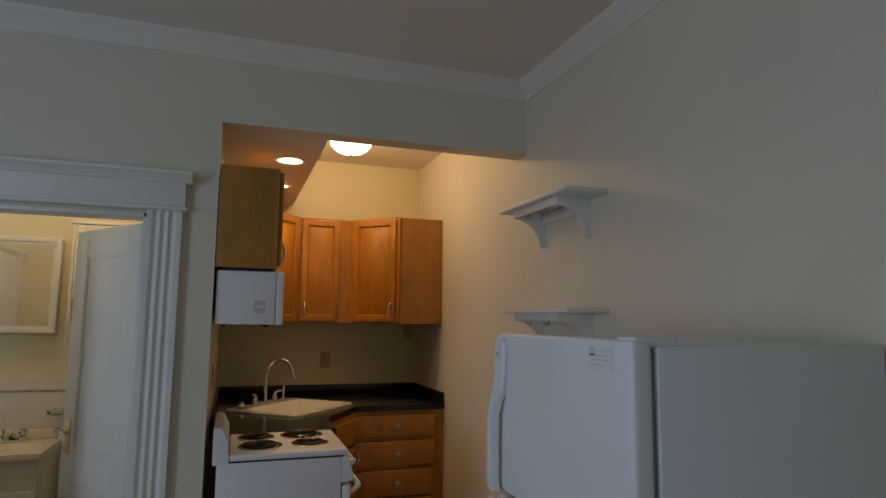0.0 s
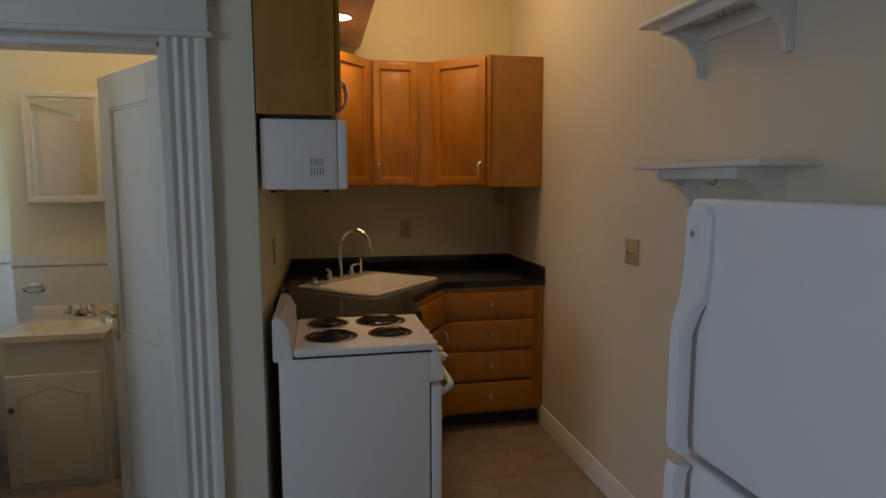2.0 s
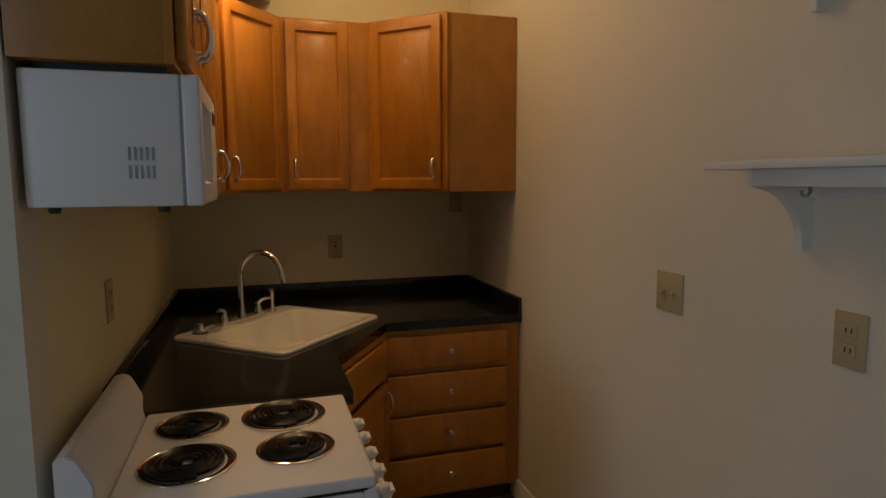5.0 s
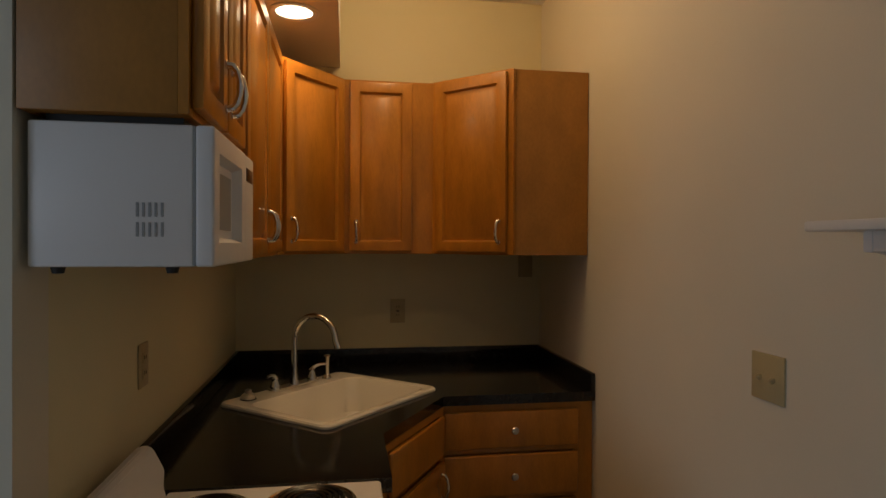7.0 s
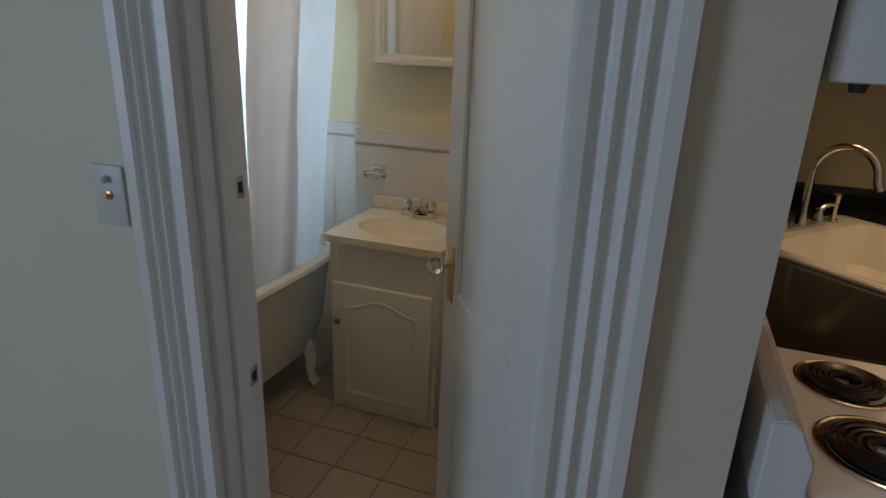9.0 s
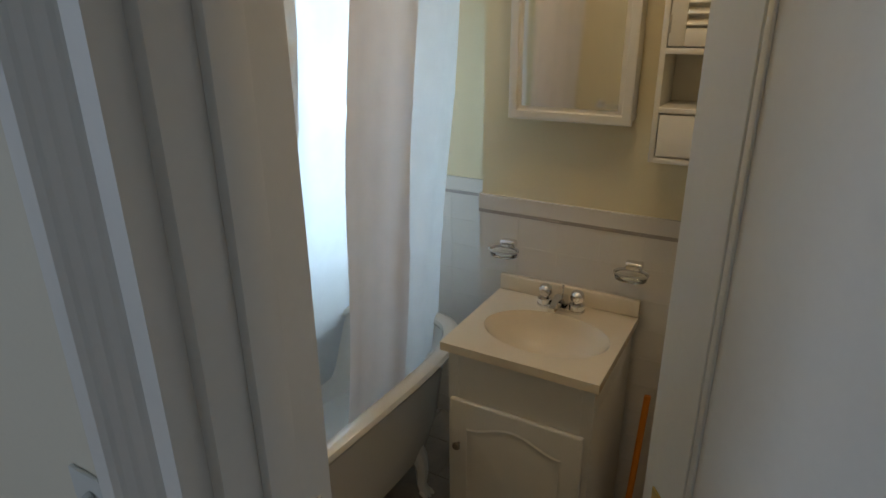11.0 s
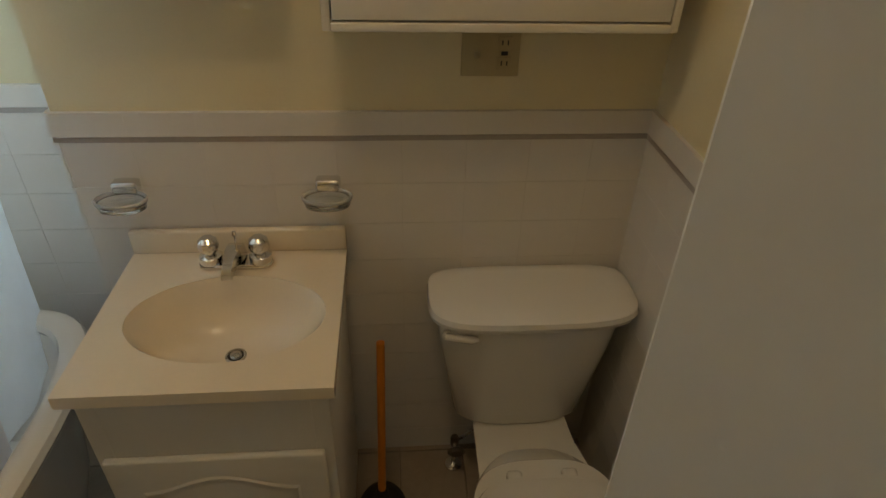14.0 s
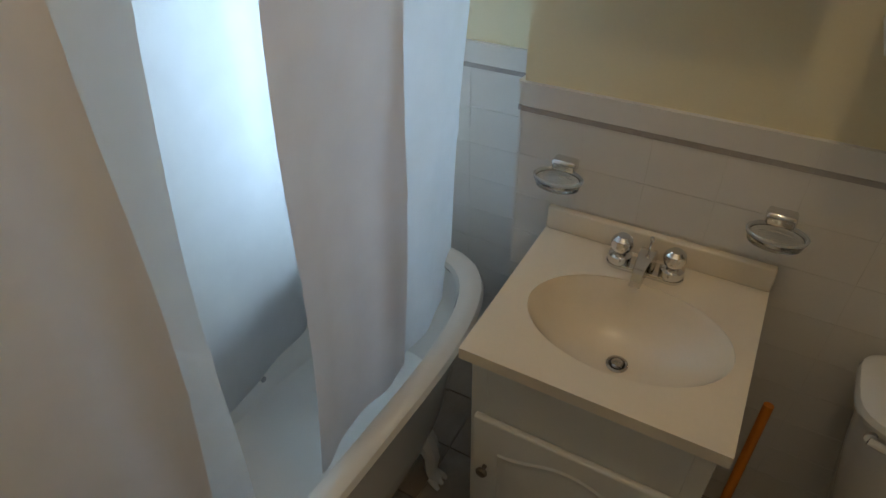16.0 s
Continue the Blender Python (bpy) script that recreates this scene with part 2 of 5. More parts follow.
def extrude_profile(profile, length, into=None):
    """A moulding: (out, up) outline pushed along x from 0 to length; out is -y."""
    bm = bmesh.new()
    f = bm.faces.new([bm.verts.new((0, -o, u)) for o, u in profile])
    up = bmesh.ops.extrude_face_region(bm, geom=[f])
    for v in up["geom"]:
        if isinstance(v, bmesh.types.BMVert):
            v.co.x = length
    bmesh.ops.recalc_face_normals(bm, faces=bm.faces[:])
    return pour(bm, into)


def panel_door(w, h, t=0.019, rail=0.055, into=None, raised=True, arch=0.0):
    """A cabinet door from x 0 to w and z 0 to h, its face at y = -t, with a raised panel in a frame."""
    bm = bx(0, w, -t, 0, 0, h, 0.004)
    bm.faces.ensure_lookup_table()
    front = max((f for f in bm.faces if f.normal.y < -0.9), key=lambda f: f.calc_area())
    for width, depth in ((rail, 0), (0.005, 0.006), (0.004, 0.007), (0.006, 0.0), (0.024, -0.011 if raised else 0)):
        bmesh.ops.inset_region(bm, faces=[front], thickness=width, depth=0)
        for v in front.verts:
            v.co.y += depth
    return pour(bm, into)


def part(name, bm, mat, parent=None, label="", smooth=True, m=None):
    """Links a bmesh as one mesh object, under a thing or a part where one is given."""
    data = bpy.data.meshes.new(name)
    bm.to_mesh(data)
    bm.free()
    data.materials.append(mat)
    if smooth:
        data.polygons.foreach_set("use_smooth", [True] * len(data.polygons))
        data.set_sharp_from_angle(angle=radians(35))
    ob = new(name, data)
    if parent:
        ob.parent = parent
    if m:
        ob.matrix_basis = m
    if label:
        tagged(ob, label)
    return ob


def thing(name, label, category, m=None, group="", kind=""):
    ob = new(name)
    ob.empty_display_size = 0.1
    if m:
        ob.matrix_basis = m
    return tagged(ob, label, category, group, kind)


def setting(name, bm, mat, label="", category=""):
    return tagged(part(name, bm, mat, smooth=False), label, category, kind="structure")


# ---- structure ----
XL, XR, YB, YF = -0.03, 1.50, 5.95, 3.95        # kitchen: side walls, back wall, plane of its opening
BXR, BYB, BXC, BYA, BXL, BYF = -0.19, 5.67, -1.545, 5.85, -2.38, 4.07   # bathroom
BF = -0.10                                      # its floor lies a step lower
DX0, DX1, DH = -0.966, -0.308, 1.94               # bathroom doorway
TOP = 2.76
WY0, WY1, WZ0, WZ1 = 5.27, 5.71, 0.80, 2.15   # bathroom window


def boxes(*rows):
    bm = bmesh.new()
    for r in rows:
        bx(*r, b=0, into=bm)
    return bm


setting("wall_north", boxes((-3.4, DX0, YF, BYF, 0, TOP), (DX0, DX1, YF, BYF, DH, TOP), (DX1, XL, YF, BYF, 0, TOP), (XL, XR, YF, BYF, 2.38, TOP)), WALL,
        "cream painted wall with a doorway and kitchen opening", "wall")
setting("wall_east", boxes((XR, XR + 0.15, -2.6, YB, 0, TOP)), WALL, "long cream painted plaster wall behind the fridge", "wall")
setting("wall_kitchen_back", boxes((XL - 0.17, XR + 0.15, YB, YB + 0.12, 0, TOP)), KITCHEN_WALL, "pale yellow painted kitchen wall behind the counter", "wall")
setting("wall_kitchen_side", boxes((XL - 0.08, XL, BYF, YB, 0, TOP)), KITCHEN_WALL, "pale yellow painted kitchen wall beside the stove", "wall")
setting("wall_west", boxes((-3.55, -3.4, -2.6, 0.22, 0, TOP), (-3.55, -3.4, 1.78, BYF, 0, TOP), (-3.55, -3.4, 0.22, 1.78, 0, 0.72), (-3.55, -3.4, 0.22, 1.78, 2.28, TOP)), WALL, "plain cream wall with a window opening", "wall")
setting("wall_south", boxes((-3.55, XR + 0.15, -2.6, -2.45, 0, TOP)), WALL, "plain cream painted wall", "wall")
setting("ceiling", boxes((-3.55, XR + 0.15, -2.6, BYF, TOP, TOP + 0.1)), CEILING, "white painted plaster ceiling", "ceiling")
setting("ceiling_kitchen", boxes((XL - 0.17, XR + 0.15, BYF, YB + 0.12, TOP, TOP + 0.1)), CEILING, "white painted kitchen ceiling", "ceiling")
setting("soffit", boxes((XL, 0.465, BYF, YB, 2.38, TOP)), CEILING, "dropped white soffit above the wall cabinets", "soffit")
setting("floor", boxes((-3.55, XR + 0.15, -2.6, BYF - 0.06, -0.1, 0)), FLOORBOARD, "oak board floor of the main room", "floor")
setting("floor_kitchen", boxes((XL - 0.08, XR + 0.15, BYF - 0.06, YB + 0.12, -0.1, -0.0012)), KITCHEN_GROUT, "beige tiled kitchen floor with faint joints", "floor")
setting("floor_bathroom", boxes((BXL - 0.15, XL - 0.08, BYF - 0.06, BYA + 0.12, BF - 0.1, BF - 0.006)), GROUT, "beige tiled bathroom floor", "floor")
setting("wall_bath_back", boxes((BXC, BXR, BYB, BYB + 0.13, BF - 0.02, 2.6), (BXL, BXC, BYA, BYA + 0.13, BF - 0.02, 2.6), ), BATH_WALL, "pale yellow bathroom wall above white tile", "wall")
setting("wall_bath_east", boxes((BXR, XL - 0.08, BYF, BYB + 0.13, BF - 0.02, 2.6)), BATH_WALL, "pale yellow bathroom wall beside the toilet", "wall")
setting("wall_bath_west", boxes((BXL - 0.15, BXL, BYF, WY0, BF - 0.02, 2.6), (BXL - 0.15, BXL, WY1, BYA + 0.13, BF - 0.02, 2.6), (BXL - 0.15, BXL, WY0, WY1, BF - 0.02, WZ0), (BXL - 0.15, BXL, WY0, WY1, WZ1, 2.6)), BATH_WALL,
        "pale yellow bathroom wall with a window", "wall")
setting("wall_bath_front", boxes((BXL - 0.15, DX0, BYF, BYF + 0.004, BF - 0.02, 2.6), (DX1, BXR, BYF, BYF + 0.004, BF - 0.02, 2.6), (DX0, DX1, BYF, BYF + 0.004, DH, 2.6)), BATH_WALL, "pale yellow wall round the bathroom door", "wall")
setting("ceiling_bathroom", boxes((BXL - 0.15, XL - 0.08, BYF, BYA + 0.13, 2.6, 2.7)), CEILING, "white bathroom ceiling", "ceiling")


# ---- trim ----
def run(profile, length, m, name, label, category, mat=TRIM):
    return tagged(part(name, moved(extrude_profile(profile, length), m), mat), label, category, kind="structure")


CROWN = [(0, 0), (0.006, 0), (0.009, 0.010), (0.018, 0.018), (0.030, 0.036), (0.048, 0.056), (0.066, 0.068), (0.072, 0.078), (0.074, 0.085), (0, 0.085)]
BASE = [(0, 0), (0.016, 0), (0.016, 0.088), (0.012, 0.098), (0.009, 0.112), (0, 0.116)]
run(CROWN, 4.9, pose(-3.4, YF, TOP - 0.085), "crown_moulding_north", "white crown moulding under the ceiling", "moulding", CEILING)
run(CROWN, YF + 2.45, pose(XR, YF, TOP - 0.085, 0, 0, -90), "crown_moulding_east", "white crown moulding under the ceiling", "moulding", CEILING)
run(BASE, 5.25 + 2.45, pose(XR, 5.25, 0, 0, 0, -90), "baseboard_east", "white moulded baseboard along the wall", "baseboard")
run(BASE, 2.27, pose(-3.4, YF, 0), "baseboard_north", "white moulded baseboard along the wall", "baseboard")
run(BASE, 0.13, pose(-0.165, YF, 0), "baseboard_corner", "short white baseboard beside the kitchen", "baseboard")


# ---- doorway: casing, jambs, leaf ----
casing = thing("door_casing", "white fluted door casing with a corniced head", "casing", kind="structure")


def pilaster(x0, x1):
    w = x1 - x0
    out = [(x0, YF)]
    flutes, edge = 3, 0.022
    step = (w - 2 * edge) / flutes
    out += [(x0, YF - 0.032), (x0 + edge, YF - 0.032)]
    for i in range(flutes):
        a = x0 + edge + i * step
        for k in range(1, 8):
            u = k / 8
            out.append((a + step * (0.1 + 0.8 * u), YF - 0.032 + 0.012 * math.sin(math.pi * u)))
        out.append((a + step, YF - 0.032))
    out += [(x1, YF - 0.032), (x1, YF)]
    return prism(out, 0.14, 1.952)


for x0, x1 in ((DX1 - 0.003, -0.171), (-1.090, DX0 + 0.003)):
    part("pilaster", pilaster(x0, x1), TRIM, casing, smooth=False)
    part("plinth", bx(x0 - 0.004, x1 + 0.004, YF - 0.042, YF, 0, 0.14, 0.004), TRIM, casing)
part("head_board", bx(-1.098, -0.163, YF - 0.036, YF, 1.972, 2.075, 0.002), TRIM, casing)
part("head_bead", bx(-1.112, -0.151, YF - 0.048, YF, 1.952, 1.972, 0.007, 3), TRIM, casing)
HEAD = [(0, 0), (0.04, 0), (0.043, 0.008), (0.05, 0.014), (0.062, 0.03), (0.072, 0.035), (0.074, 0.047), (0, 0.047)]
part("cornice", moved(extrude_profile(HEAD, 0.990), pose(-1.128, YF, 2.075)), TRIM, casing)
jamb = thing("door_jamb", "white painted door jamb with stops", "jamb", kind="structure")
part("side_jamb", bx(DX0 - 0.001, DX0 + 0.018, YF - 0.004, BYF + 0.006, 0, DH, 0.002), TRIM, jamb)
part("side_jamb", bx(DX1 - 0.018, DX1 + 0.001, YF - 0.004, BYF + 0.006, 0, DH, 0.002), TRIM, jamb)
part("head_jamb", bx(DX0, DX1, YF - 0.004, BYF + 0.006, DH - 0.018, DH, 0.002), TRIM, jamb)
part("door_stop", bx(DX0 + 0.018, DX0 + 0.03, 3.985, 4.022, 0, DH - 0.02, 0.002), TRIM, jamb)
for z in (1.215, 0.80):
    strike = bx(DX0 + 0.0175, DX0 + 0.0205, 4.033, 4.058, z - 0.022, z + 0.022, 0.001)
    part("strike_plate", strike, STEEL, jamb, "dark steel strike plate")
    part("strike_hole", bx(DX0 + 0.018, DX0 + 0.022, 4.04, 4.052, z - 0.011, z + 0.011, 0), DARK, jamb)

LEAF_W, LEAF_H = 0.605, 1.90
leaf = thing("door", "white painted two-panel door standing open into the bathroom", "door", pose(DX1 - 0.02, 4.062, 0.012, 0, 0, 180 - 54.5))


def leaf_mesh():
    """Two sunk panels on both faces; x from the hinge, thickness along y."""
    bm = bmesh.new()
    t = 0.036
    st, top, lock, low = 0.115, 0.13, 0.15, 0.20
    z_lock = 0.72
    for a in ((0, st, 0, LEAF_H), (LEAF_W - st, LEAF_W, 0, LEAF_H), (st, LEAF_W - st, LEAF_H - top, LEAF_H), (st, LEAF_W - st, z_lock, z_lock + lock), (st, LEAF_W - st, 0, low)):
        bx(a[0], a[1], -t / 2, t / 2, a[2], a[3], 0.0015, 1, into=bm)
    return bm


part("stile_frame", leaf_mesh(), DOOR, leaf)
for z0, z1 in ((0.20, 0.72), (0.87, LEAF_H - 0.13)):
    part("panel", bx(0.115, LEAF_W - 0.115, -0.011, 0.011, z0, z1, 0), DOOR, leaf)
    edge = bmesh.new()
    for s in (-1, 1):
        for x0, x1, a0, a1 in ((0.115, 0.127, z0, z1), (LEAF_W - 0.127, LEAF_W - 0.115, z0, z1), (0.115, LEAF_W - 0.115, z0, z0 + 0.012), (0.115, LEAF_W - 0.115, z1 - 0.012, z1)):
            y0, y1 = sorted((s * 0.010, s * 0.0165))
            bx(x0, x1, y0, y1, a0, a1, 0.004, 2, into=edge)
    part("panel_moulding", edge, DOOR, leaf)
for s in (-1, 1):
    y0, y1 = sorted((s * 0.018, s * 0.0215))
    plate = part("lock_plate", bx(LEAF_W - 0.085, LEAF_W - 0.033, y0, y1, 0.835, 0.99, 0.004), BRASS, leaf, "worn brass lock plate")
    knob = lathe([(0.006, 0), (0.006, 0.018), (0.011, 0.02), (0.022, 0.03), (0.026, 0.042), (0.021, 0.054), (0.009, 0.060)], 8)
    part("knob", moved(knob, pose(LEAF_W - 0.06, s * 0.0215, 0.935, 90 if s < 0 else -90)), GLASS, plate, "clear faceted glass knob", smooth=False)
    stem = lathe([(0.012, 0), (0.012, 0.004), (0.007, 0.006), (0.007, 0.02)], 12)
    part("rose", moved(stem, pose(LEAF_W - 0.06, s * 0.0213, 0.935, 90 if s < 0 else -90)), BRASS, plate)
part("latch_plate", bx(LEAF_W - 0.0005, LEAF_W + 0.0015, -0.011, 0.011, 0.85, 0.98, 0.0005), STEEL, leaf)
for z in (0.22, 1.62):
    part("hinge", moved(lathe([(0.006, 0), (0.006, 0.09)], 10), pose(-0.004, -0.02, z)), STEEL, leaf)


# ---- wall plates ----
def wall_plate(name, label, m, w, h, mat, holes):
    """A cover plate on a wall; local x along the wall, y into it."""
    ob = thing(name, label, "switch" if "switch" in name else "outlet", m)
    part("cover", bx(-w / 2, w / 2, -0.006, 0, -h / 2, h / 2, 0.003), mat, ob)
    for kind, x, z in holes:
        if kind == "toggle":
            part("toggle", moved(bx(-0.005, 0.005, -0.014, 0, -0.006, 0.006, 0.002), pose(x, -0.005, z, 25)), mat, ob)
        elif kind == "socket":
            s = part("socket", bx(x - 0.016, x + 0.016, -0.0085, -0.005, z - 0.014, z + 0.014, 0.004), mat, ob)
            for dx in (-0.006, 0.006):
                part("slot", bx(x + dx - 0.0015, x + dx + 0.0015, -0.0092, -0.008, z - 0.004, z + 0.006, 0), DARK, s)
        elif kind == "jack":
            part("jack", moved(lathe([(0.009, 0), (0.009, 0.004), (0.004, 0.005), (0.004, 0.012)], 12), pose(x, -0.005, z, 90)), BRASS, ob)
        elif kind == "button":
            part("button", bx(x - 0.007, x + 0.007, -0.0095, -0.005, z - 0.004, z + 0.004, 0.001), RUBBER, ob)
    return ob


EAST = lambda y, z: pose(XR, y, z, 0, 0, -90)
wall_plate("light_switch", "almond double light switch on the cream wall", EAST(4.205, 1.192), 0.115, 0.115, PLATE, (("toggle", -0.023, 0), ("toggle", 0.023, 0)))
wall_plate("wall_outlet", "almond duplex outlet on the cream wall", EAST(3.645, 1.192), 0.072, 0.115, PLATE, (("socket", 0, 0.02), ("socket", 0, -0.02)))
wall_plate("wall_outlet", "almond outlet above the black backsplash", pose(0.755, YB, 1.172), 0.075, 0.12, PLATE, (("socket", 0, 0.02), ("socket", 0, -0.02), ("button", 0, 0)))
wall_plate("junction_cover", "blank almond cover plate under the corner cabinet", pose(1.42, YB, 1.40), 0.075, 0.12, PLATE, ())
wall_plate("wall_outlet", "almond outlet on the wall behind the stove", pose(XL, 4.575, 1.19, 0, 0, 90), 0.072, 0.115, PLATE, (("socket", 0, 0.02), ("socket", 0, -0.02)))
wall_plate("cable_jack", "white wall plate with a brass cable jack", pose(-1.168, YF, 1.195), 0.075, 0.118, WHITE_PLATE, (("jack", 0, 0), ("toggle", 0, 0.035)))


# ---- wall shelves ----
def wall_shelf(z):
    """A shelf on two curved brackets; local x along the wall, y into it."""
    ob = thing("wall_shelf", "white painted wall shelf on curved brackets with coat hooks", "shelf", EAST(3.86, z), "shelves above the fridge")
    part("board", bx(0, 0.65, -0.20, 0, -0.018, 0, 0.004), TRIM, ob)
    out = [(0, 0), (-0.165, 0), (-0.165, -0.035)] + [(-0.165 + 0.137 * math.sin(radians(a)), -0.162 + 0.127 * math.cos(radians(a))) for a in range(10, 91, 10)] + [(-0.028, -0.172), (0, -0.172)]
    for x in (0.10, 0.51):
        b = moved(prism(out, -0.010, 0.010, 0.0015), Matrix(((0, 0, 1, x), (1, 0, 0, 0), (0, 1, 0, -0.018), (0, 0, 0, 1))))
        part("bracket", b, TRIM, ob)
    part("rail", bx(0.11, 0.50, -0.165, -0.147, -0.052, -0.018, 0.002), TRIM, ob)
    part("back_rail", bx(0.11, 0.50, -0.016, 0, -0.075, -0.018, 0.002), TRIM, ob)
    for x in (0.22, 0.39):
        hook = [(x, -0.145, -0.04), (x, -0.138, -0.05), (x, -0.135, -0.062), (x, -0.143, -0.070), (x, -0.154, -0.068), (x, -0.158, -0.060)]
        part("hook", sweep(hook, 0.0035, 8, into=bx(x - 0.008, x + 0.008, -0.1465, -0.142, -0.05, -0.026, 0.001)), STEEL, ob, "small steel coat hook")
    return ob


wall_shelf(2.048), wall_shelf(1.553)


# ---- fridge ----
fridge = thing("fridge", "white top-freezer refrigerator standing against the wall", "fridge")
FX, FY0, FY1, FZ = 0.845, 2.095, 2.728, 1.466
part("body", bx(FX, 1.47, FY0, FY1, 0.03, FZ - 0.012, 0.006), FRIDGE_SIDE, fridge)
part("toe_grille", bx(FX - 0.01, FX + 0.02, FY0 + 0.02, FY1 - 0.02, 0.03, 0.10, 0.003), GREY, fridge)
part("gasket", bx(FX - 0.012, FX + 0.002, FY0 + 0.012, FY1 - 0.012, 0.12, FZ - 0.02, 0.002), GREY, fridge)
for x in (0.9, 1.42):
    for y in (FY0 + 0.05, FY1 - 0.05):
        part("foot", moved(lathe([(0.018, 0), (0.018, 0.012), (0.008, 0.014), (0.008, 0.032)], 12), pose(x, y, 0)), RUBBER, fridge)


def fridge_door(name, z0, z1, handle):
    d = part(name, bx(0.785, FX - 0.012, FY0, FY1, z0, z1, 0.011, 4), FRIDGE, fridge)
    rings = []
    for z, out, w in handle:
        rings.append([(0.787 - out + a, FY1 - 0.010 - w + b * w, z) for a, b in ((-0.010, -0.8), (-0.010, 0.8), (-0.003, 1), (0.012, 1), (0.012, -1), (-0.003, -1))])
    part("handle", loft(rings), FRIDGE, d, "white moulded plastic handle")
    return d


freezer = fridge_door("freezer_door", 1.032, FZ, [(1.452, 0.0, 0.026), (1.44, 0.006, 0.031), (1.36, 0.008, 0.031), (1.31, 0.012, 0.028), (1.27, 0.022, 0.020), (1.24, 0.027, 0.016), (1.07, 0.028, 0.016), (1.048, 0.027, 0.017), (1.036, 0.022, 0.018)])
lower = fridge_door("fridge_door", 0.105, 1.018, [(1.014, 0.022, 0.018), (1.002, 0.027, 0.017), (0.98, 0.028, 0.016), (0.72, 0.027, 0.016), (0.69, 0.022, 0.020), (0.65, 0.012, 0.028), (0.60, 0.008, 0.031), (0.585, 0.0, 0.026)])
part("badge", bx(0.766, 0.786, FY1 - 0.052, FY1 - 0.028, 1.392, 1.422, 0.001), FRIDGE, freezer)
part("badge_mark", moved(lathe([(0.006, 0), (0.006, 0.001)], 16), pose(0.766, FY1 - 0.040, 1.408, 0, -90)), GREY, freezer)
part("hinge_cap", bx(0.80, 0.90, FY0 + 0.008, FY0 + 0.07, FZ - 0.014, FZ + 0.006, 0.004, 3), APPLIANCE, fridge)
sticker = part("sticker", bx(0.7832, 0.7853, FY0 + 0.062, FY0 + 0.15, 1.398, 1.452, 0.0003), PAPER, freezer, "white paper sticker with faint print")
part("sticker_mark", bx(0.7826, 0.7834, FY0 + 0.126, FY0 + 0.145, 1.430, 1.448, 0), PRINT, sticker)
for i, (a, b) in enumerate(((0.06, 0.12), (0.075, 0.145), (0.07, 0.145), (0.09, 0.145))):
    z = 1.442 - i * 0.010
    part("print_line", bx(0.7826, 0.7834, FY0 + a + 0.005, FY0 + b - 0.002, z - 0.0014, z + 0.0014, 0), PRINT_GREY, sticker)


# ---- kitchen cabinets ----
def bow_handle(h=0.10):
    """A bowed bar pull, upright, its foot at z 0, standing out along -y."""
    pts = [(0, 0, 0.006), (0, -0.014, 0.008), (0, -0.022, 0.018), (0, -0.027, h * 0.35), (0, -0.028, h * 0.5), (0, -0.027, h * 0.65), (0, -0.022, h - 0.018), (0, -0.014, h - 0.008), (0, 0, h - 0.006)]
    bm = sweep(pts, [0.0075, 0.007, 0.0065, 0.006, 0.0075, 0.006, 0.0065, 0.007, 0.0075], 10)
    for z in (0.006, h - 0.006):
        moved_disc = moved(lathe([(0.009, 0), (0.009, 0.003), (0.006, 0.004)], 12), pose(0, 0, z, 90))
        pour(moved_disc, bm)
    return bm


def add_door(owner, m, w, h, handle_x, handle_z=0.035, rail=0.055):
    d = part("door", panel_door(w, h, 0.02, rail), WOOD, owner, m=m)
    part("handle", bow_handle(), CHROME, d, "bowed chrome pull", m=pose(handle_x, -0.02, handle_z))
    return d


def side_unit(label, m, w, h, d, doors):
    ob = thing("wall_cabinet", label, "cabinet", m, "kitchen wall cabinets")
    part("body", bx(0, w, 0.018, d, 0, h, 0.001), WOOD_SIDE, ob)
    frame_bm = bmesh.new()
    for r in ((0, 0.03, 0, h), (w - 0.03, w, 0, h), (0.03, w - 0.03, 0, 0.03), (0.03, w - 0.03, h - 0.03, h)):
        bx(r[0], r[1], 0, 0.018, r[2], r[3], 0.001, 1, into=frame_bm)
    part("face_frame", frame_bm, WOOD, ob)
    for x0, x1, hx in doors:
        add_door(ob, pose(x0, -0.001, 0.012), x1 - x0, h - 0.024, hx)
    return ob


LX = 0.235
UZ, UH = 1.465, 0.765
over = side_unit("honey maple wall cabinet above the microwave", pose(LX, YF + 0.003, 1.722, 0, 0, 90), 0.462, 0.462, LX - XL - 0.004, ((0.012, 0.225, 0.188), (0.237, 0.45, 0.025)))
side_unit("tall honey maple wall cabinet with two doors", pose(LX, YF + 0.470, UZ, 0, 0, 90), 0.868, UH, LX - XL - 0.004, ((0.015, 0.425, 0.385), (0.443, 0.853, 0.025)))


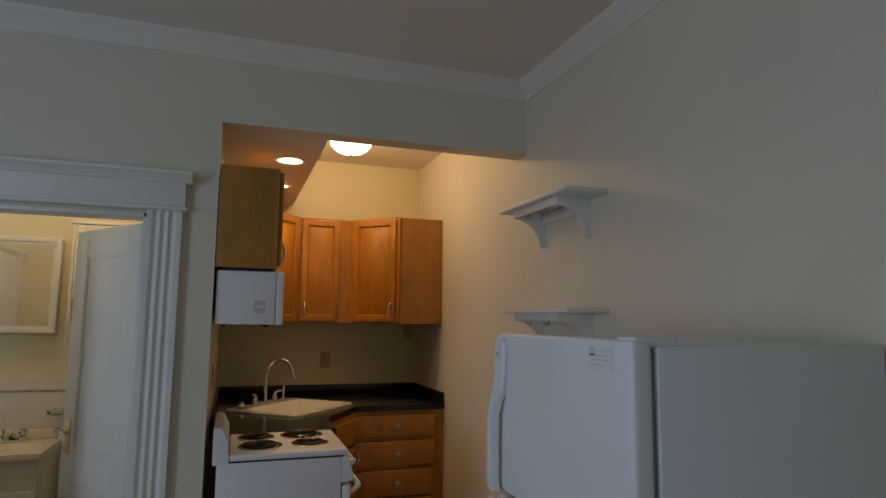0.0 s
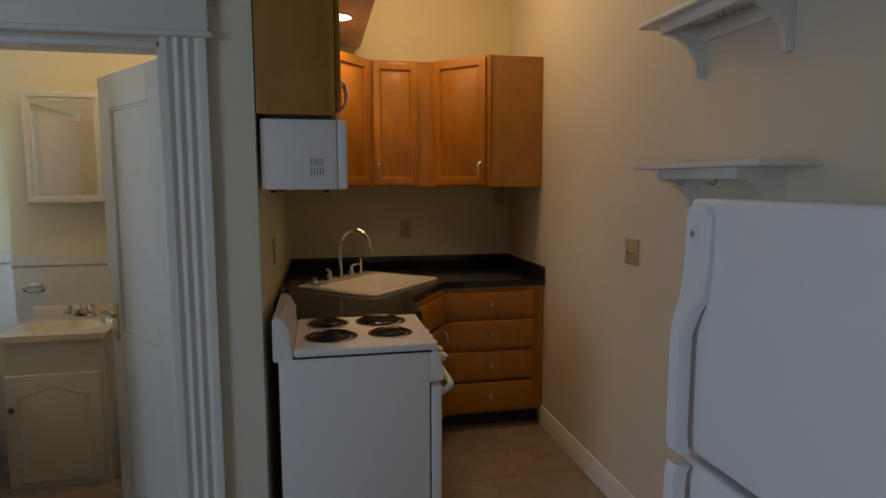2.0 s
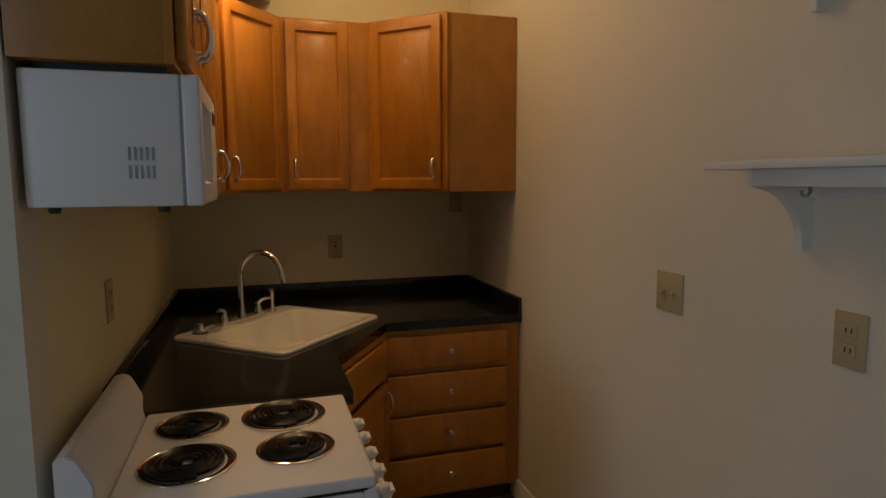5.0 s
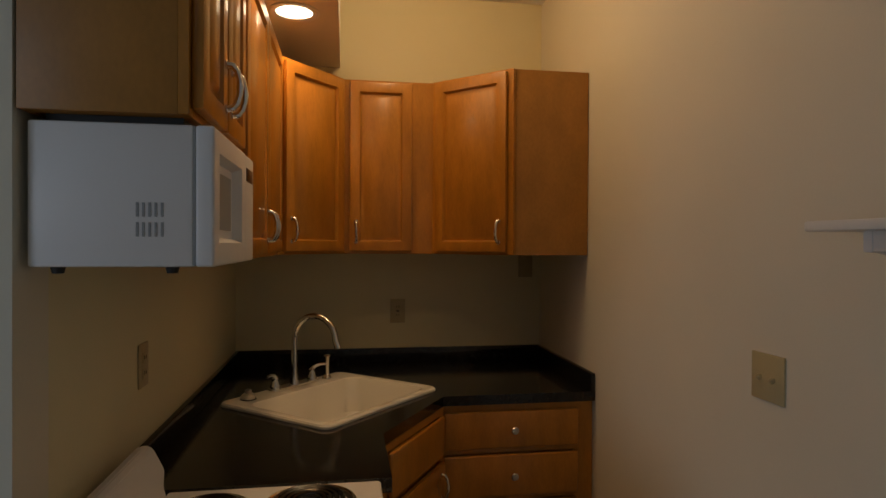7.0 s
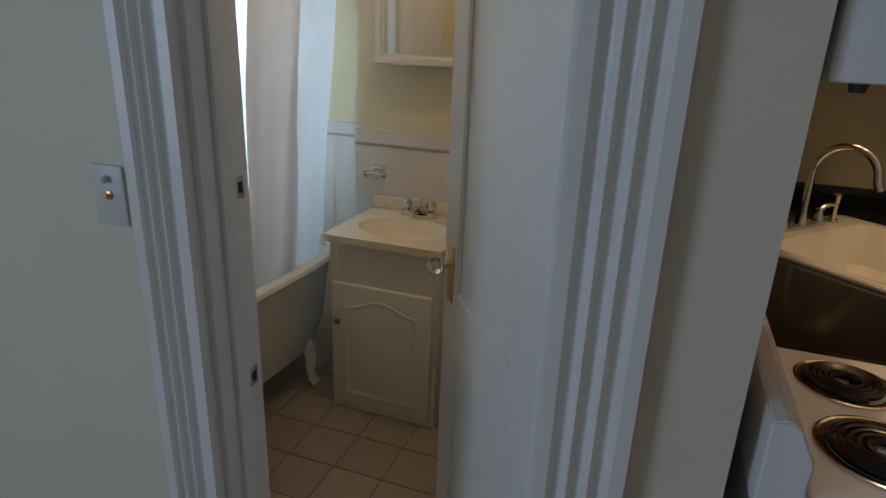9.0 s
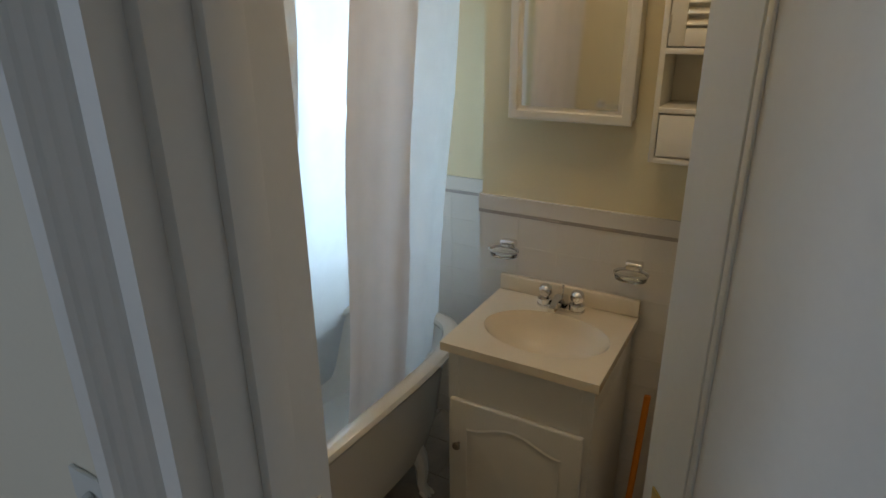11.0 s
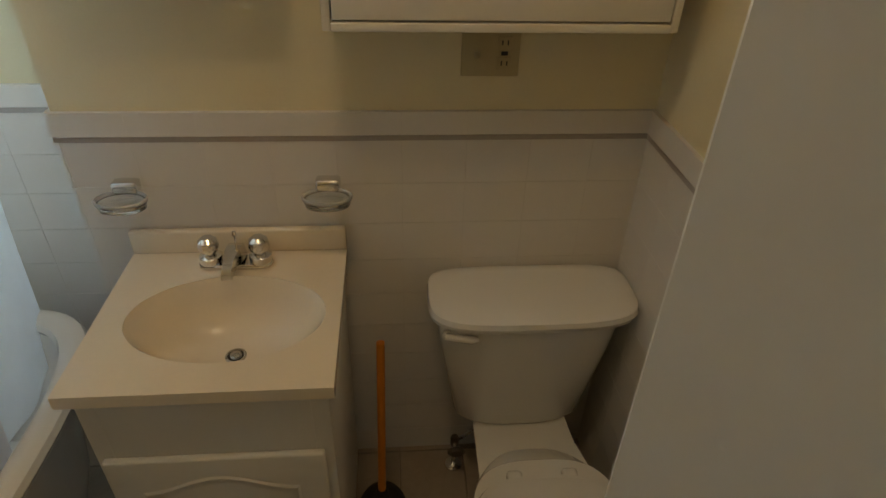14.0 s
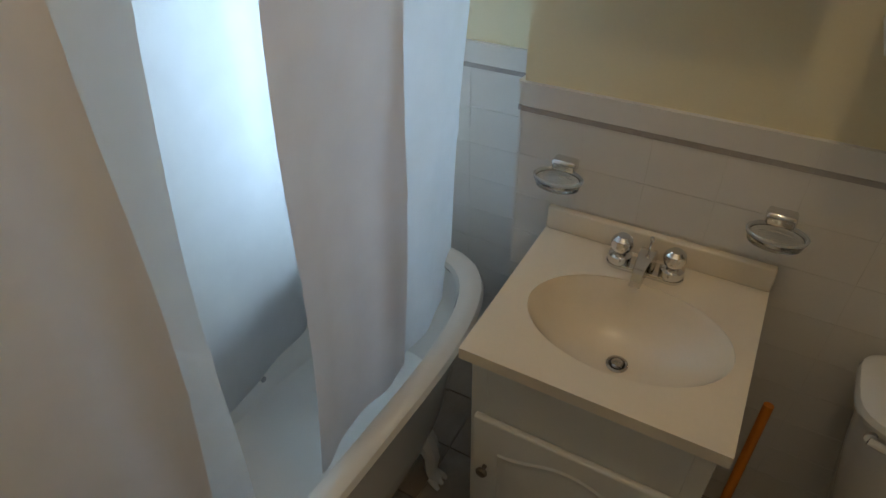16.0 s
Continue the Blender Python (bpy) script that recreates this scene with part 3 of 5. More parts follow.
def corner_unit(label, outline, a, b, handle_side):
    """A corner cabinet with one door across from a to b."""
    ob = thing("wall_cabinet", label, "cabinet", group="kitchen wall cabinets")
    part("body", prism(outline, UZ, UZ + UH, 0.001), WOOD_SIDE, ob)
    ax, ay = a
    w = math.hypot(b[0] - ax, b[1] - ay)
    turn = math.degrees(math.atan2(b[1] - ay, b[0] - ax))
    m = pose(ax, ay, UZ, 0, 0, turn)
    fr = bmesh.new()
    for r in ((0, 0.038, 0, UH), (w - 0.038, w, 0, UH), (0.038, w - 0.038, 0, 0.03), (0.038, w - 0.038, UH - 0.03, UH)):
        bx(r[0], r[1], -0.018, -0.0005, r[2], r[3], 0.001, 1, into=fr)
    part("face_frame", moved(fr, m), WOOD, ob)
    dw = w - 0.052
    add_door(ob, m @ pose(0.026, -0.019, 0.012), dw, UH - 0.024, 0.03 if handle_side < 0 else dw - 0.03)
    return ob


corner_unit("honey maple corner wall cabinet with an angled door", [(XL + 0.003, 5.295), (LX - 0.012, 5.295), (0.475, 5.605), (0.475, YB - 0.003), (XL + 0.003, YB - 0.003)], (LX - 0.012, 5.295), (0.475, 5.605), -1)
back = thing("wall_cabinet", "narrow honey maple wall cabinet above the counter", "cabinet", pose(0.478, 5.595, UZ), "kitchen wall cabinets")
part("body", bx(0.002, 0.408, 0.018, YB - 5.595 - 0.003, 0, UH, 0.001), WOOD_SIDE, back)
bfr = bmesh.new()
for r in ((0, 0.045, 0, UH), (0.29, 0.41, 0, UH), (0.045, 0.29, 0, 0.03), (0.045, 0.29, UH - 0.03, UH)):
    bx(r[0], r[1], 0, 0.018, r[2], r[3], 0.001, 1, into=bfr)
part("face_frame", bfr, WOOD, back)
add_door(back, pose(0.033, -0.001, 0.012), 0.272, UH - 0.024, 0.028)
corner_unit("honey maple corner wall cabinet with a plain side panel", [(0.89, 5.598), (1.182, 5.312), (XR - 0.003, 5.312), (XR - 0.003, YB - 0.003), (0.89, YB - 0.003)], (0.89, 5.598), (1.182, 5.312), 1)

BY = 5.25
base_unit = thing("base_cabinet", "honey maple base cabinet with four drawers", "cabinet")
part("body", bx(0.862, XR - 0.003, BY + 0.018, YB - 0.003, 0.10, 0.873, 0.001), WOOD_SIDE, base_unit)
part("toe_kick", bx(0.865, XR - 0.003, BY + 0.075, BY + 0.095, 0, 0.10, 0), DARK, base_unit)
dfr = bmesh.new()
for r in ((0.862, 0.89, 0.10, 0.873), (1.42, XR - 0.003, 0.10, 0.873), (0.89, 1.42, 0.10, 0.125), (0.89, 1.42, 0.84, 0.873), (0.89, 1.42, 0.485, 0.505), (0.89, 1.42, 0.675, 0.70), (0.89, 1.42, 0.30, 0.32)):
    bx(r[0], r[1], BY, BY + 0.018, r[2], r[3], 0.001, 1, into=dfr)
part("face_frame", dfr, WOOD, base_unit)


def pull_knob():
    return moved(lathe([(0.006, 0), (0.005, 0.010), (0.013, 0.015), (0.015, 0.02), (0.012, 0.025), (0.004, 0.027)], 16), pose(0, 0, 0, 90))


for z0, z1 in ((0.697, 0.846), (0.505, 0.672), (0.315, 0.483), (0.12, 0.292)):
    front = part("drawer_front", bx(0.876, 1.432, BY - 0.02, BY - 0.001, z0, z1, 0.008, 3), WOOD, base_unit)
    part("knob", pull_knob(), STEEL, front, "small brushed steel knob", m=pose(1.16, BY - 0.02, (z0 + z1) / 2))

sink_base = thing("base_cabinet", "angled honey maple sink base cabinet", "cabinet")
SA, SB = (0.588, 4.80), (0.858, 5.25)
part("body", prism([(XL + 0.003, 4.435), (SA[0] - 0.004, 4.435), (SA[0] - 0.004, SA[1]), (SB[0], SB[1] + 0.012), (SB[0], YB - 0.003), (XL + 0.003, YB - 0.003)], 0.10, 0.70, 0.001), WOOD_SIDE, sink_base)
part("side_panel", bx(XL + 0.003, SA[0] - 0.004, 4.435, 4.452, 0.70, 0.873, 0), WOOD_SIDE, sink_base)
sm = pose(SA[0] + 0.008, SA[1] - 0.004, 0, 0, 0, math.degrees(math.atan2(SB[1] - SA[1], SB[0] - SA[0])))
sw = math.hypot(SB[0] - SA[0], SB[1] - SA[1]) - 0.01
sfr = bmesh.new()
for r in ((0, 0.04, 0.10, 0.873), (sw - 0.04, sw, 0.10, 0.873), (0.04, sw - 0.04, 0.10, 0.13), (0.04, sw - 0.04, 0.675, 0.70), (0.04, sw - 0.04, 0.845, 0.873)):
    bx(r[0], r[1], -0.016, -0.001, r[2], r[3], 0.001, 1, into=sfr)
part("face_frame", moved(sfr, sm), WOOD, sink_base)
part("false_drawer_front", bx(0, sw - 0.06, -0.018, 0, 0, 0.149, 0.008, 3), WOOD, sink_base, m=sm @ pose(0.03, -0.017, 0.697))
add_door(sink_base, sm @ pose(0.03, -0.017, 0.12), sw - 0.06, 0.55, sw - 0.10, 0.42)


# ---- countertop and sink ----
def holed(outer, hole, z0, z1):
    bm = bmesh.new()
    edges = []
    for ring in (outer, hole):
        vs = [bm.verts.new((x, y, z0)) for x, y in ring]
        edges += [bm.edges.new((vs[i], vs[(i + 1) % len(vs)])) for i in range(len(vs))]
    bmesh.ops.triangle_fill(bm, edges=edges, use_beauty=True)
    up = bmesh.ops.extrude_face_region(bm, geom=bm.faces[:])
    for v in up["geom"]:
        if isinstance(v, bmesh.types.BMVert):
            v.co.z = z1
    bmesh.ops.recalc_face_normals(bm, faces=bm.faces[:])
    rim = [e for e in bm.edges if e.is_manifold and e.calc_face_angle(0) > 1 and all(v.co.z == z1 for v in e.verts)]
    bmesh.ops.bevel(bm, geom=rim, offset=0.006, segments=3, affect="EDGES")
    return bm


def round_rect(w, h, r, n=6, m=None):
    pts = []
    for cx, cy, a0 in ((w / 2 - r, h / 2 - r, 0), (-w / 2 + r, h / 2 - r, 90), (-w / 2 + r, -h / 2 + r, 180), (w / 2 - r, -h / 2 + r, 270)):
        for i in range(n + 1):
            a = radians(a0 + 90 * i / n)
            pts.append((cx + r * math.cos(a), cy + r * math.sin(a)))
    return [tuple((m @ Vector((x, y, 0)))[:2]) for x, y in pts] if m else pts


SINK = pose(0.452, 5.265, 0.915, 0, 0, 48.5)     # local -y faces the room, x from left to right
top = thing("countertop", "black speckled laminate countertop with a low backsplash", "countertop")
outer = [(XL + 0.003, 4.432), (0.612, 4.432), (0.612, 4.79), (0.872, 5.222), (XR - 0.003, 5.222), (XR - 0.003, YB - 0.003), (XL + 0.003, YB - 0.003)]
part("slab", holed(outer, round_rect(0.60, 0.49, 0.05, m=SINK), 0.876, 0.915), COUNTER, top)
part("backsplash", bx(XL + 0.003, XL + 0.022, 4.432, YB - 0.024, 0.915, 0.988, 0.004), COUNTER, top)
part("backsplash", bx(XL + 0.003, XR - 0.003, YB - 0.022, YB - 0.003, 0.915, 0.988, 0.004), COUNTER, top)
part("backsplash", bx(XR - 0.022, XR - 0.003, 5.222, YB - 0.024, 0.915, 0.988, 0.004), COUNTER, top)

sink = thing("kitchen_sink", "white drop-in kitchen sink set cornerwise in the counter", "sink", SINK)


def ring3(w, h, r, z, dy=0.0):
    return [(x, y + dy, z) for x, y in round_rect(w, h, r, 6)]


part("basin", loft([ring3(0.655, 0.54, 0.035, 0.0005), ring3(0.655, 0.54, 0.035, 0.008), ring3(0.645, 0.53, 0.035, 0.014), ring3(0.62, 0.505, 0.035, 0.015), ring3(0.575, 0.40, 0.05, 0.012, -0.04), ring3(0.565, 0.39, 0.05, 0.002, -0.04),
                    ring3(0.54, 0.365, 0.06, -0.13, -0.04), ring3(0.48, 0.31, 0.08, -0.165, -0.04), ring3(0.06, 0.06, 0.029, -0.172, -0.04)], (False, True)), SINK_WHITE, sink)
part("drain", moved(lathe([(0.045, 0), (0.045, 0.003), (0.032, 0.004), (0.028, 0.001), (0.004, 0.001)], 24), pose(0, -0.04, -0.171)), STEEL, sink)
faucet = thing("kitchen_faucet", "chrome gooseneck kitchen faucet with two lever handles and sprayer", "faucet", SINK @ pose(0, 0.215, 0.015))
part("deck_plate", prism(round_rect(0.26, 0.05, 0.022), 0, 0.012, 0.003), CHROME, faucet)
neck = [(0, 0, 0.012), (0, 0, 0.05), (0, 0, 0.195)] + [(0.25 * x, -x, z) for x, z in [(0.09 - 0.09 * math.cos(radians(a)), 0.195 + 0.095 * math.sin(radians(a))) for a in range(15, 181, 15)]] + [(0.048, -0.192, 0.165)]
part("spout", sweep(neck, [0.018, 0.013, 0.012] + [0.012] * 12 + [0.014], 14), CHROME, faucet)
for s in (-1, 1):
    hb = lathe([(0.02, 0), (0.02, 0.01), (0.014, 0.02), (0.013, 0.04), (0.008, 0.046)], 18)
    sweep([(0, 0, 0.04), (s * 0.012, -0.005, 0.052), (s * 0.035, -0.012, 0.058), (s * 0.06, -0.02, 0.056)], [0.009, 0.007, 0.006, 0.005], 10, into=hb)
    part("lever_handle", hb, CHROME, faucet, m=pose(s * 0.10, 0, 0.012))
part("sprayer", moved(lathe([(0.02, 0), (0.018, 0.008), (0.011, 0.016), (0.010, 0.05), (0.013, 0.075), (0.014, 0.095), (0.008, 0.10)], 16), pose(0.19, 0.0, 0)), CHROME, faucet)
part("soap_cap", moved(lathe([(0.026, 0), (0.026, 0.012), (0.02, 0.02), (0.012, 0.022), (0.012, 0.034), (0.006, 0.037)], 20), pose(-0.235, -0.005, 0)), STEEL, faucet, "dark steel soap dispenser cap")
part("gasket", moved(lathe([(0.03, 0), (0.03, 0.002), (0.026, 0.003)], 20), pose(-0.235, -0.005, -0.0005)), RUBBER, faucet)
part("lettering", bx(-0.02, 0.02, -0.002, 0.002, 0, 0.0008, 0), GREY, sink, m=pose(-0.12, 0.163, 0.0145))


# ---- stove ----
stove = thing("stove", "narrow white electric coil stove beside the counter", "stove")
SY0, SY1, SX0, SX1 = 3.925, 4.425, 0.012, 0.565
part("body", bx(SX0 + 0.01, SX1 - 0.01, SY0, SY1, 0.03, 0.878, 0.004), APPLIANCE, stove)
part("toe_recess", bx(SX0 + 0.05, SX1 - 0.05, SY0 + 0.02, SY1 - 0.02, 0, 0.03, 0), BLACK, stove)
part("cooktop", bx(SX0 + 0.062, SX1 + 0.018, SY0 - 0.003, SY1 + 0.003, 0.885, 0.912, 0.008, 3), APPLIANCE, stove)
part("seam", bx(SX0 + 0.05, SX1, SY0 + 0.004, SY1 - 0.004, 0.877, 0.886, 0), BLACK, stove)
guard = [(SX0 - 0.008, 0.872), (SX0 + 0.060, 0.872), (SX0 + 0.060, 0.905), (SX0 + 0.054, 0.925), (SX0 + 0.056, 0.968), (SX0 + 0.030, 1.020), (SX0 + 0.014, 1.028), (SX0 - 0.008, 1.022)]
part("backguard", moved(prism(guard, 0, SY1 - SY0, 0.003), Matrix(((1, 0, 0, 0), (0, 0, 1, SY0), (0, 1, 0, 0), (0, 0, 0, 1)))), APPLIANCE, stove)
panel = [(SX1 - 0.012, 0.878), (SX1 + 0.018, 0.884), (SX1 + 0.045, 0.80), (SX1 + 0.042, 0.772), (SX1 - 0.012, 0.765)]
part("control_panel", moved(prism(panel, 0, SY1 - SY0, 0.003), Matrix(((1, 0, 0, 0), (0, 0, 1, SY0), (0, 1, 0, 0), (0, 0, 0, 1)))), APPLIANCE, stove)
for i in range(5):
    k = lathe([(0.021, 0), (0.021, 0.006), (0.017, 0.010), (0.016, 0.024), (0.013, 0.027)], 18)
    bx(-0.004, 0.004, -0.018, 0.018, 0.02, 0.034, 0.002, into=k)
    part("knob", k, APPLIANCE, stove, m=pose(SX1 + 0.034, SY0 + 0.06 + i * 0.095, 0.838, 0, 72))
oven = part("oven_door", bx(SX1 - 0.006, SX1 + 0.036, SY0 + 0.003, SY1 - 0.003, 0.215, 0.752, 0.008, 3), APPLIANCE, stove)
part("door_gap", bx(SX1 - 0.012, SX1 - 0.004, SY0 + 0.006, SY1 - 0.006, 0.06, 0.76, 0), BLACK, stove)
part("oven_handle", sweep([(SX1 + 0.034, SY0 + 0.03, 0.715), (SX1 + 0.062, SY0 + 0.03, 0.73), (SX1 + 0.078, SY0 + 0.045, 0.738), (SX1 + 0.08, SY0 + 0.08, 0.74), (SX1 + 0.08, SY1 - 0.08, 0.74), (SX1 + 0.078, SY1 - 0.045, 0.738), (SX1 + 0.062, SY1 - 0.03, 0.73), (SX1 + 0.034, SY1 - 0.03, 0.715)], 0.0125, 12), APPLIANCE, oven)
part("storage_drawer", bx(SX1 - 0.006, SX1 + 0.03, SY0 + 0.003, SY1 - 0.003, 0.055, 0.205, 0.008, 3), APPLIANCE, stove)


def burner(x, y, r):
    b = part("burner", lathe([(r + 0.013, 0.0), (r + 0.013, 0.0035), (r + 0.009, 0.0045), (r + 0.005, 0.002), (r - 0.02, -0.006), (0.02, -0.008)], 40, caps=(False, True)), CHROME, stove, "chrome drip pan with heat stains", m=pose(x, y, 0.9125))
    pts = []
    turns = 4.8
    n = 150
    for i in range(n + 1):
        f = i / n
        rad = 0.018 + (r - 0.006 - 0.018) * f
        a = 2 * math.pi * turns * f
        pts.append((rad * math.cos(a), rad * math.sin(a), 0.0075))
    part("coil", sweep(pts, 0.0060, 6), COIL, b, "black spiral heating coil")
    spokes = bmesh.new()
    for a in (30, 150, 270):
        c, s = math.cos(radians(a)), math.sin(radians(a))
        sweep([(0.012 * c, 0.012 * s, 0.001), (r * c, r * s, 0.001)], 0.003, 6, into=spokes)
    part("coil_support", spokes, COIL, b)
    part("pan_bowl", lathe([(r + 0.0055, 0.0026), (r - 0.016, -0.003), (0.03, -0.0055)], 32, caps=(False, True)), BLACK, b)
    return b


burner(0.195, 4.305, 0.074), burner(0.205, 4.088, 0.088), burner(0.415, 4.312, 0.092), burner(0.432, 4.105, 0.074)


# ---- microwave ----
oven_box = thing("microwave", "white microwave oven mounted under the wall cabinet", "microwave")
MX0, MX1, MY0, MY1, MZ0, MZ1 = XL + 0.012, 0.238, 3.968, 4.412, 1.468, 1.708
part("case", bx(MX0, MX1, MY0, MY1, MZ0, MZ1, 0.005), APPLIANCE, oven_box)
part("seam", bx(MX1 - 0.001, MX1 + 0.003, MY0 + 0.002, MY1 - 0.002, MZ0 + 0.002, MZ1 - 0.002, 0), GREY, oven_box)
mdoor = bx(MX1 + 0.003, MX1 + 0.035, MY0, MY1 - 0.125, MZ0, MZ1, 0.006, 3)
mface = max((f for f in mdoor.faces if f.normal.x > 0.9), key=lambda f: f.calc_area())
for width, deep in ((0.05, 0.0), (0.012, -0.02)):
    bmesh.ops.inset_region(mdoor, faces=[mface], thickness=width, depth=0)
    for v in mface.verts:
        v.co.x += deep
md = part("door", mdoor, APPLIANCE, oven_box)
part("window", bx(MX1 + 0.0145, MX1 + 0.0165, MY0 + 0.066, MY1 - 0.191, MZ0 + 0.066, MZ1 - 0.066, 0), GREY, md, "grey see-through door window")
part("keypad", bx(MX1 + 0.003, MX1 + 0.034, MY1 - 0.122, MY1, MZ0, MZ1, 0.006, 3), APPLIANCE, oven_box)
part("display", bx(MX1 + 0.033, MX1 + 0.0355, MY1 - 0.105, MY1 - 0.02, MZ1 - 0.06, MZ1 - 0.03, 0.001), BLACK, oven_box)
for row in range(2):
    for i in range(5):
        x = 0.148 + i * 0.0098
        z = 1.565 - row * 0.033
        part("vent_slot", bx(x, x + 0.0042, MY0 - 0.0012, MY0 + 0.004, z - 0.013, z + 0.011, 0), GREY, oven_box)
for x, y in ((0.02, 3.99), (0.2, 3.99), (0.02, 4.39), (0.2, 4.39)):
    part("foot", moved(lathe([(0.009, 0), (0.012, 0.012)], 10), pose(x, y, MZ0 - 0.011)), RUBBER, oven_box)
part("bracket", bx(MX0 + 0.02, MX1 - 0.02, MY0 + 0.02, MY1 - 0.02, MZ1, 1.7225, 0), DARK, oven_box)


# ---- kitchen lights ----
dome = thing("ceiling_light", "lit frosted glass dome light on the kitchen ceiling", "ceiling light", pose(0.755, 5.07, TOP))
part("base", lathe([(0.15, 0), (0.152, -0.03), (0.146, -0.05), (0.13, -0.055)], 36), TRIM, dome)
part("shade", lathe([(0.142, -0.05), (0.141, -0.075), (0.132, -0.105), (0.112, -0.13), (0.082, -0.15), (0.045, -0.162), (0.012, -0.166)], 36, caps=(False, True)), FROST, dome).visible_shadow = False
part("finial", moved(lathe([(0.009, 0), (0.011, -0.006), (0.007, -0.014), (0.002, -0.018)], 14), pose(0, 0, -0.165)), STEEL, dome)
for x, y in ((0.32, 4.54), (0.30, 5.24)):
    d = thing("downlight", "lit round recessed downlight in the soffit", "ceiling light", pose(x, y, 2.38), "soffit downlights")
    part("ring", lathe([(0.068, 0.0), (0.092, 0.0), (0.094, -0.004), (0.088, -0.007), (0.068, -0.004)], 32, caps=(False, False)), TRIM, d)
    part("lens", lathe([(0.07, -0.002), (0.06, -0.004), (0.01, -0.005)], 32, caps=(True, True)), LENS, d).visible_shadow = False


# ---- bathroom: window, tub, curtains ----
win = thing("window_1", "white framed bathroom window behind the shower liner", "window", kind="structure")
fr = bmesh.new()
for r in ((WY0, WY0 + 0.04, WZ0, WZ1), (WY1 - 0.03, WY1, WZ0, WZ1), (WY0 + 0.04, WY1 - 0.03, WZ0, WZ0 + 0.04), (WY0 + 0.04, WY1 - 0.03, WZ1 - 0.04, WZ1),):
    bx(BXL - 0.09, BXL - 0.055, r[0], r[1], r[2], r[3], 0.003, into=fr)
part("frame", fr, TRIM, win)
part("sill", bx(BXL - 0.06, BXL + 0.02, WY0 - 0.01, WY1, WZ0 - 0.025, WZ0, 0.004), TRIM, win)
part("pane", bx(BXL - 0.078, BXL - 0.072, WY0 + 0.035, WY1 - 0.025, WZ0 + 0.035, WZ1 - 0.035, 0), GLASS, win).visible_shadow = False

TX, TY = -1.872, 4.965
tub = thing("clawfoot_bathtub", "white enamelled clawfoot bathtub with a rolled rim", "bathtub", Matrix.Translation((TX, TY, 0)) @ pose(0, 0, 0, 0, 0, -3) @ Matrix.Translation((-TX, -TY, 0)))


def tub_ring(w, l, z, n=56):
    pts = []
    for i in range(n):
        a = 2 * math.pi * i / n
        c, s = math.cos(a), math.sin(a)
        p = 2 / 3.6
        pts.append((TX + w * math.copysign(abs(c) ** p, c), TY + l * math.copysign(abs(s) ** p, s), z))
    return pts


part("shell", loft([tub_ring(0.18, 0.48, 0.055), tub_ring(0.235, 0.56, 0.085), tub_ring(0.268, 0.60, 0.22), tub_ring(0.292, 0.64, 0.50), tub_ring(0.296, 0.645, 0.535)], (True, False)), PORCELAIN, tub)
part("basin", loft([tub_ring(0.292, 0.642, 0.54), tub_ring(0.28, 0.625, 0.48), tub_ring(0.262, 0.595, 0.28), tub_ring(0.22, 0.54, 0.205), tub_ring(0.12, 0.40, 0.19)], (False, True)), PORCELAIN, tub)
rim = []
for k in range(10):
    a = 2 * math.pi * k / 10
    rim.append(tub_ring(0.306 + 0.032 * math.cos(a), 0.664 + 0.033 * math.cos(a), 0.533 + 0.026 * math.sin(a)))
part("rim", loft(rim + [rim[0]], (False, False)), PORCELAIN, tub)
for sx in (-1, 1):
    for sy in (-1, 1):
        x, y = TX + sx * 0.20, TY + sy * 0.36
        foot = sweep([(x, y, 0.14), (x + sx * 0.02, y, 0.09), (x + sx * 0.035, y, 0.04), (x + sx * 0.03, y, BF + 0.06), (x + sx * 0.045, y, BF + 0.022)], [0.03, 0.034, 0.028, 0.02, 0.022], 10)
        for dy in (-0.016, 0, 0.016):
            sweep([(x + sx * 0.035, y + dy, BF + 0.03), (x + sx * 0.060, y + dy * 1.3, BF + 0.018), (x + sx * 0.070, y + dy * 1.4, BF + 0.008)], [0.011, 0.010, 0.006], 8, into=foot)
        part("claw_foot", foot, PORCELAIN, tub)
part("drain", moved(lathe([(0.03, 0), (0.03, 0.003), (0.01, 0.004)], 20), pose(TX, TY + 0.42, 0.189)), CHROME, tub)

rod = thing("curtain_rod", "chrome shower curtain rod over the bathtub", "curtain rod")
part("rod", sweep([(-1.63, BYF + 0.006, 1.99), (-1.63, BYA - 0.004, 1.99)], 0.011, 12), CHROME, rod)
part("far_rod", sweep([(-2.05, BYF + 0.006, 1.99), (-2.05, BYA - 0.004, 1.99)], 0.011, 12), CHROME, rod)
for y, t in ((BYF + 0.004, 0), (BYA - 0.016, 0)):
    part("flange", moved(lathe([(0.03, 0), (0.03, 0.006), (0.015, 0.012)], 16), pose(-1.63, y + 0.012, 1.99, 90)), CHROME, rod)


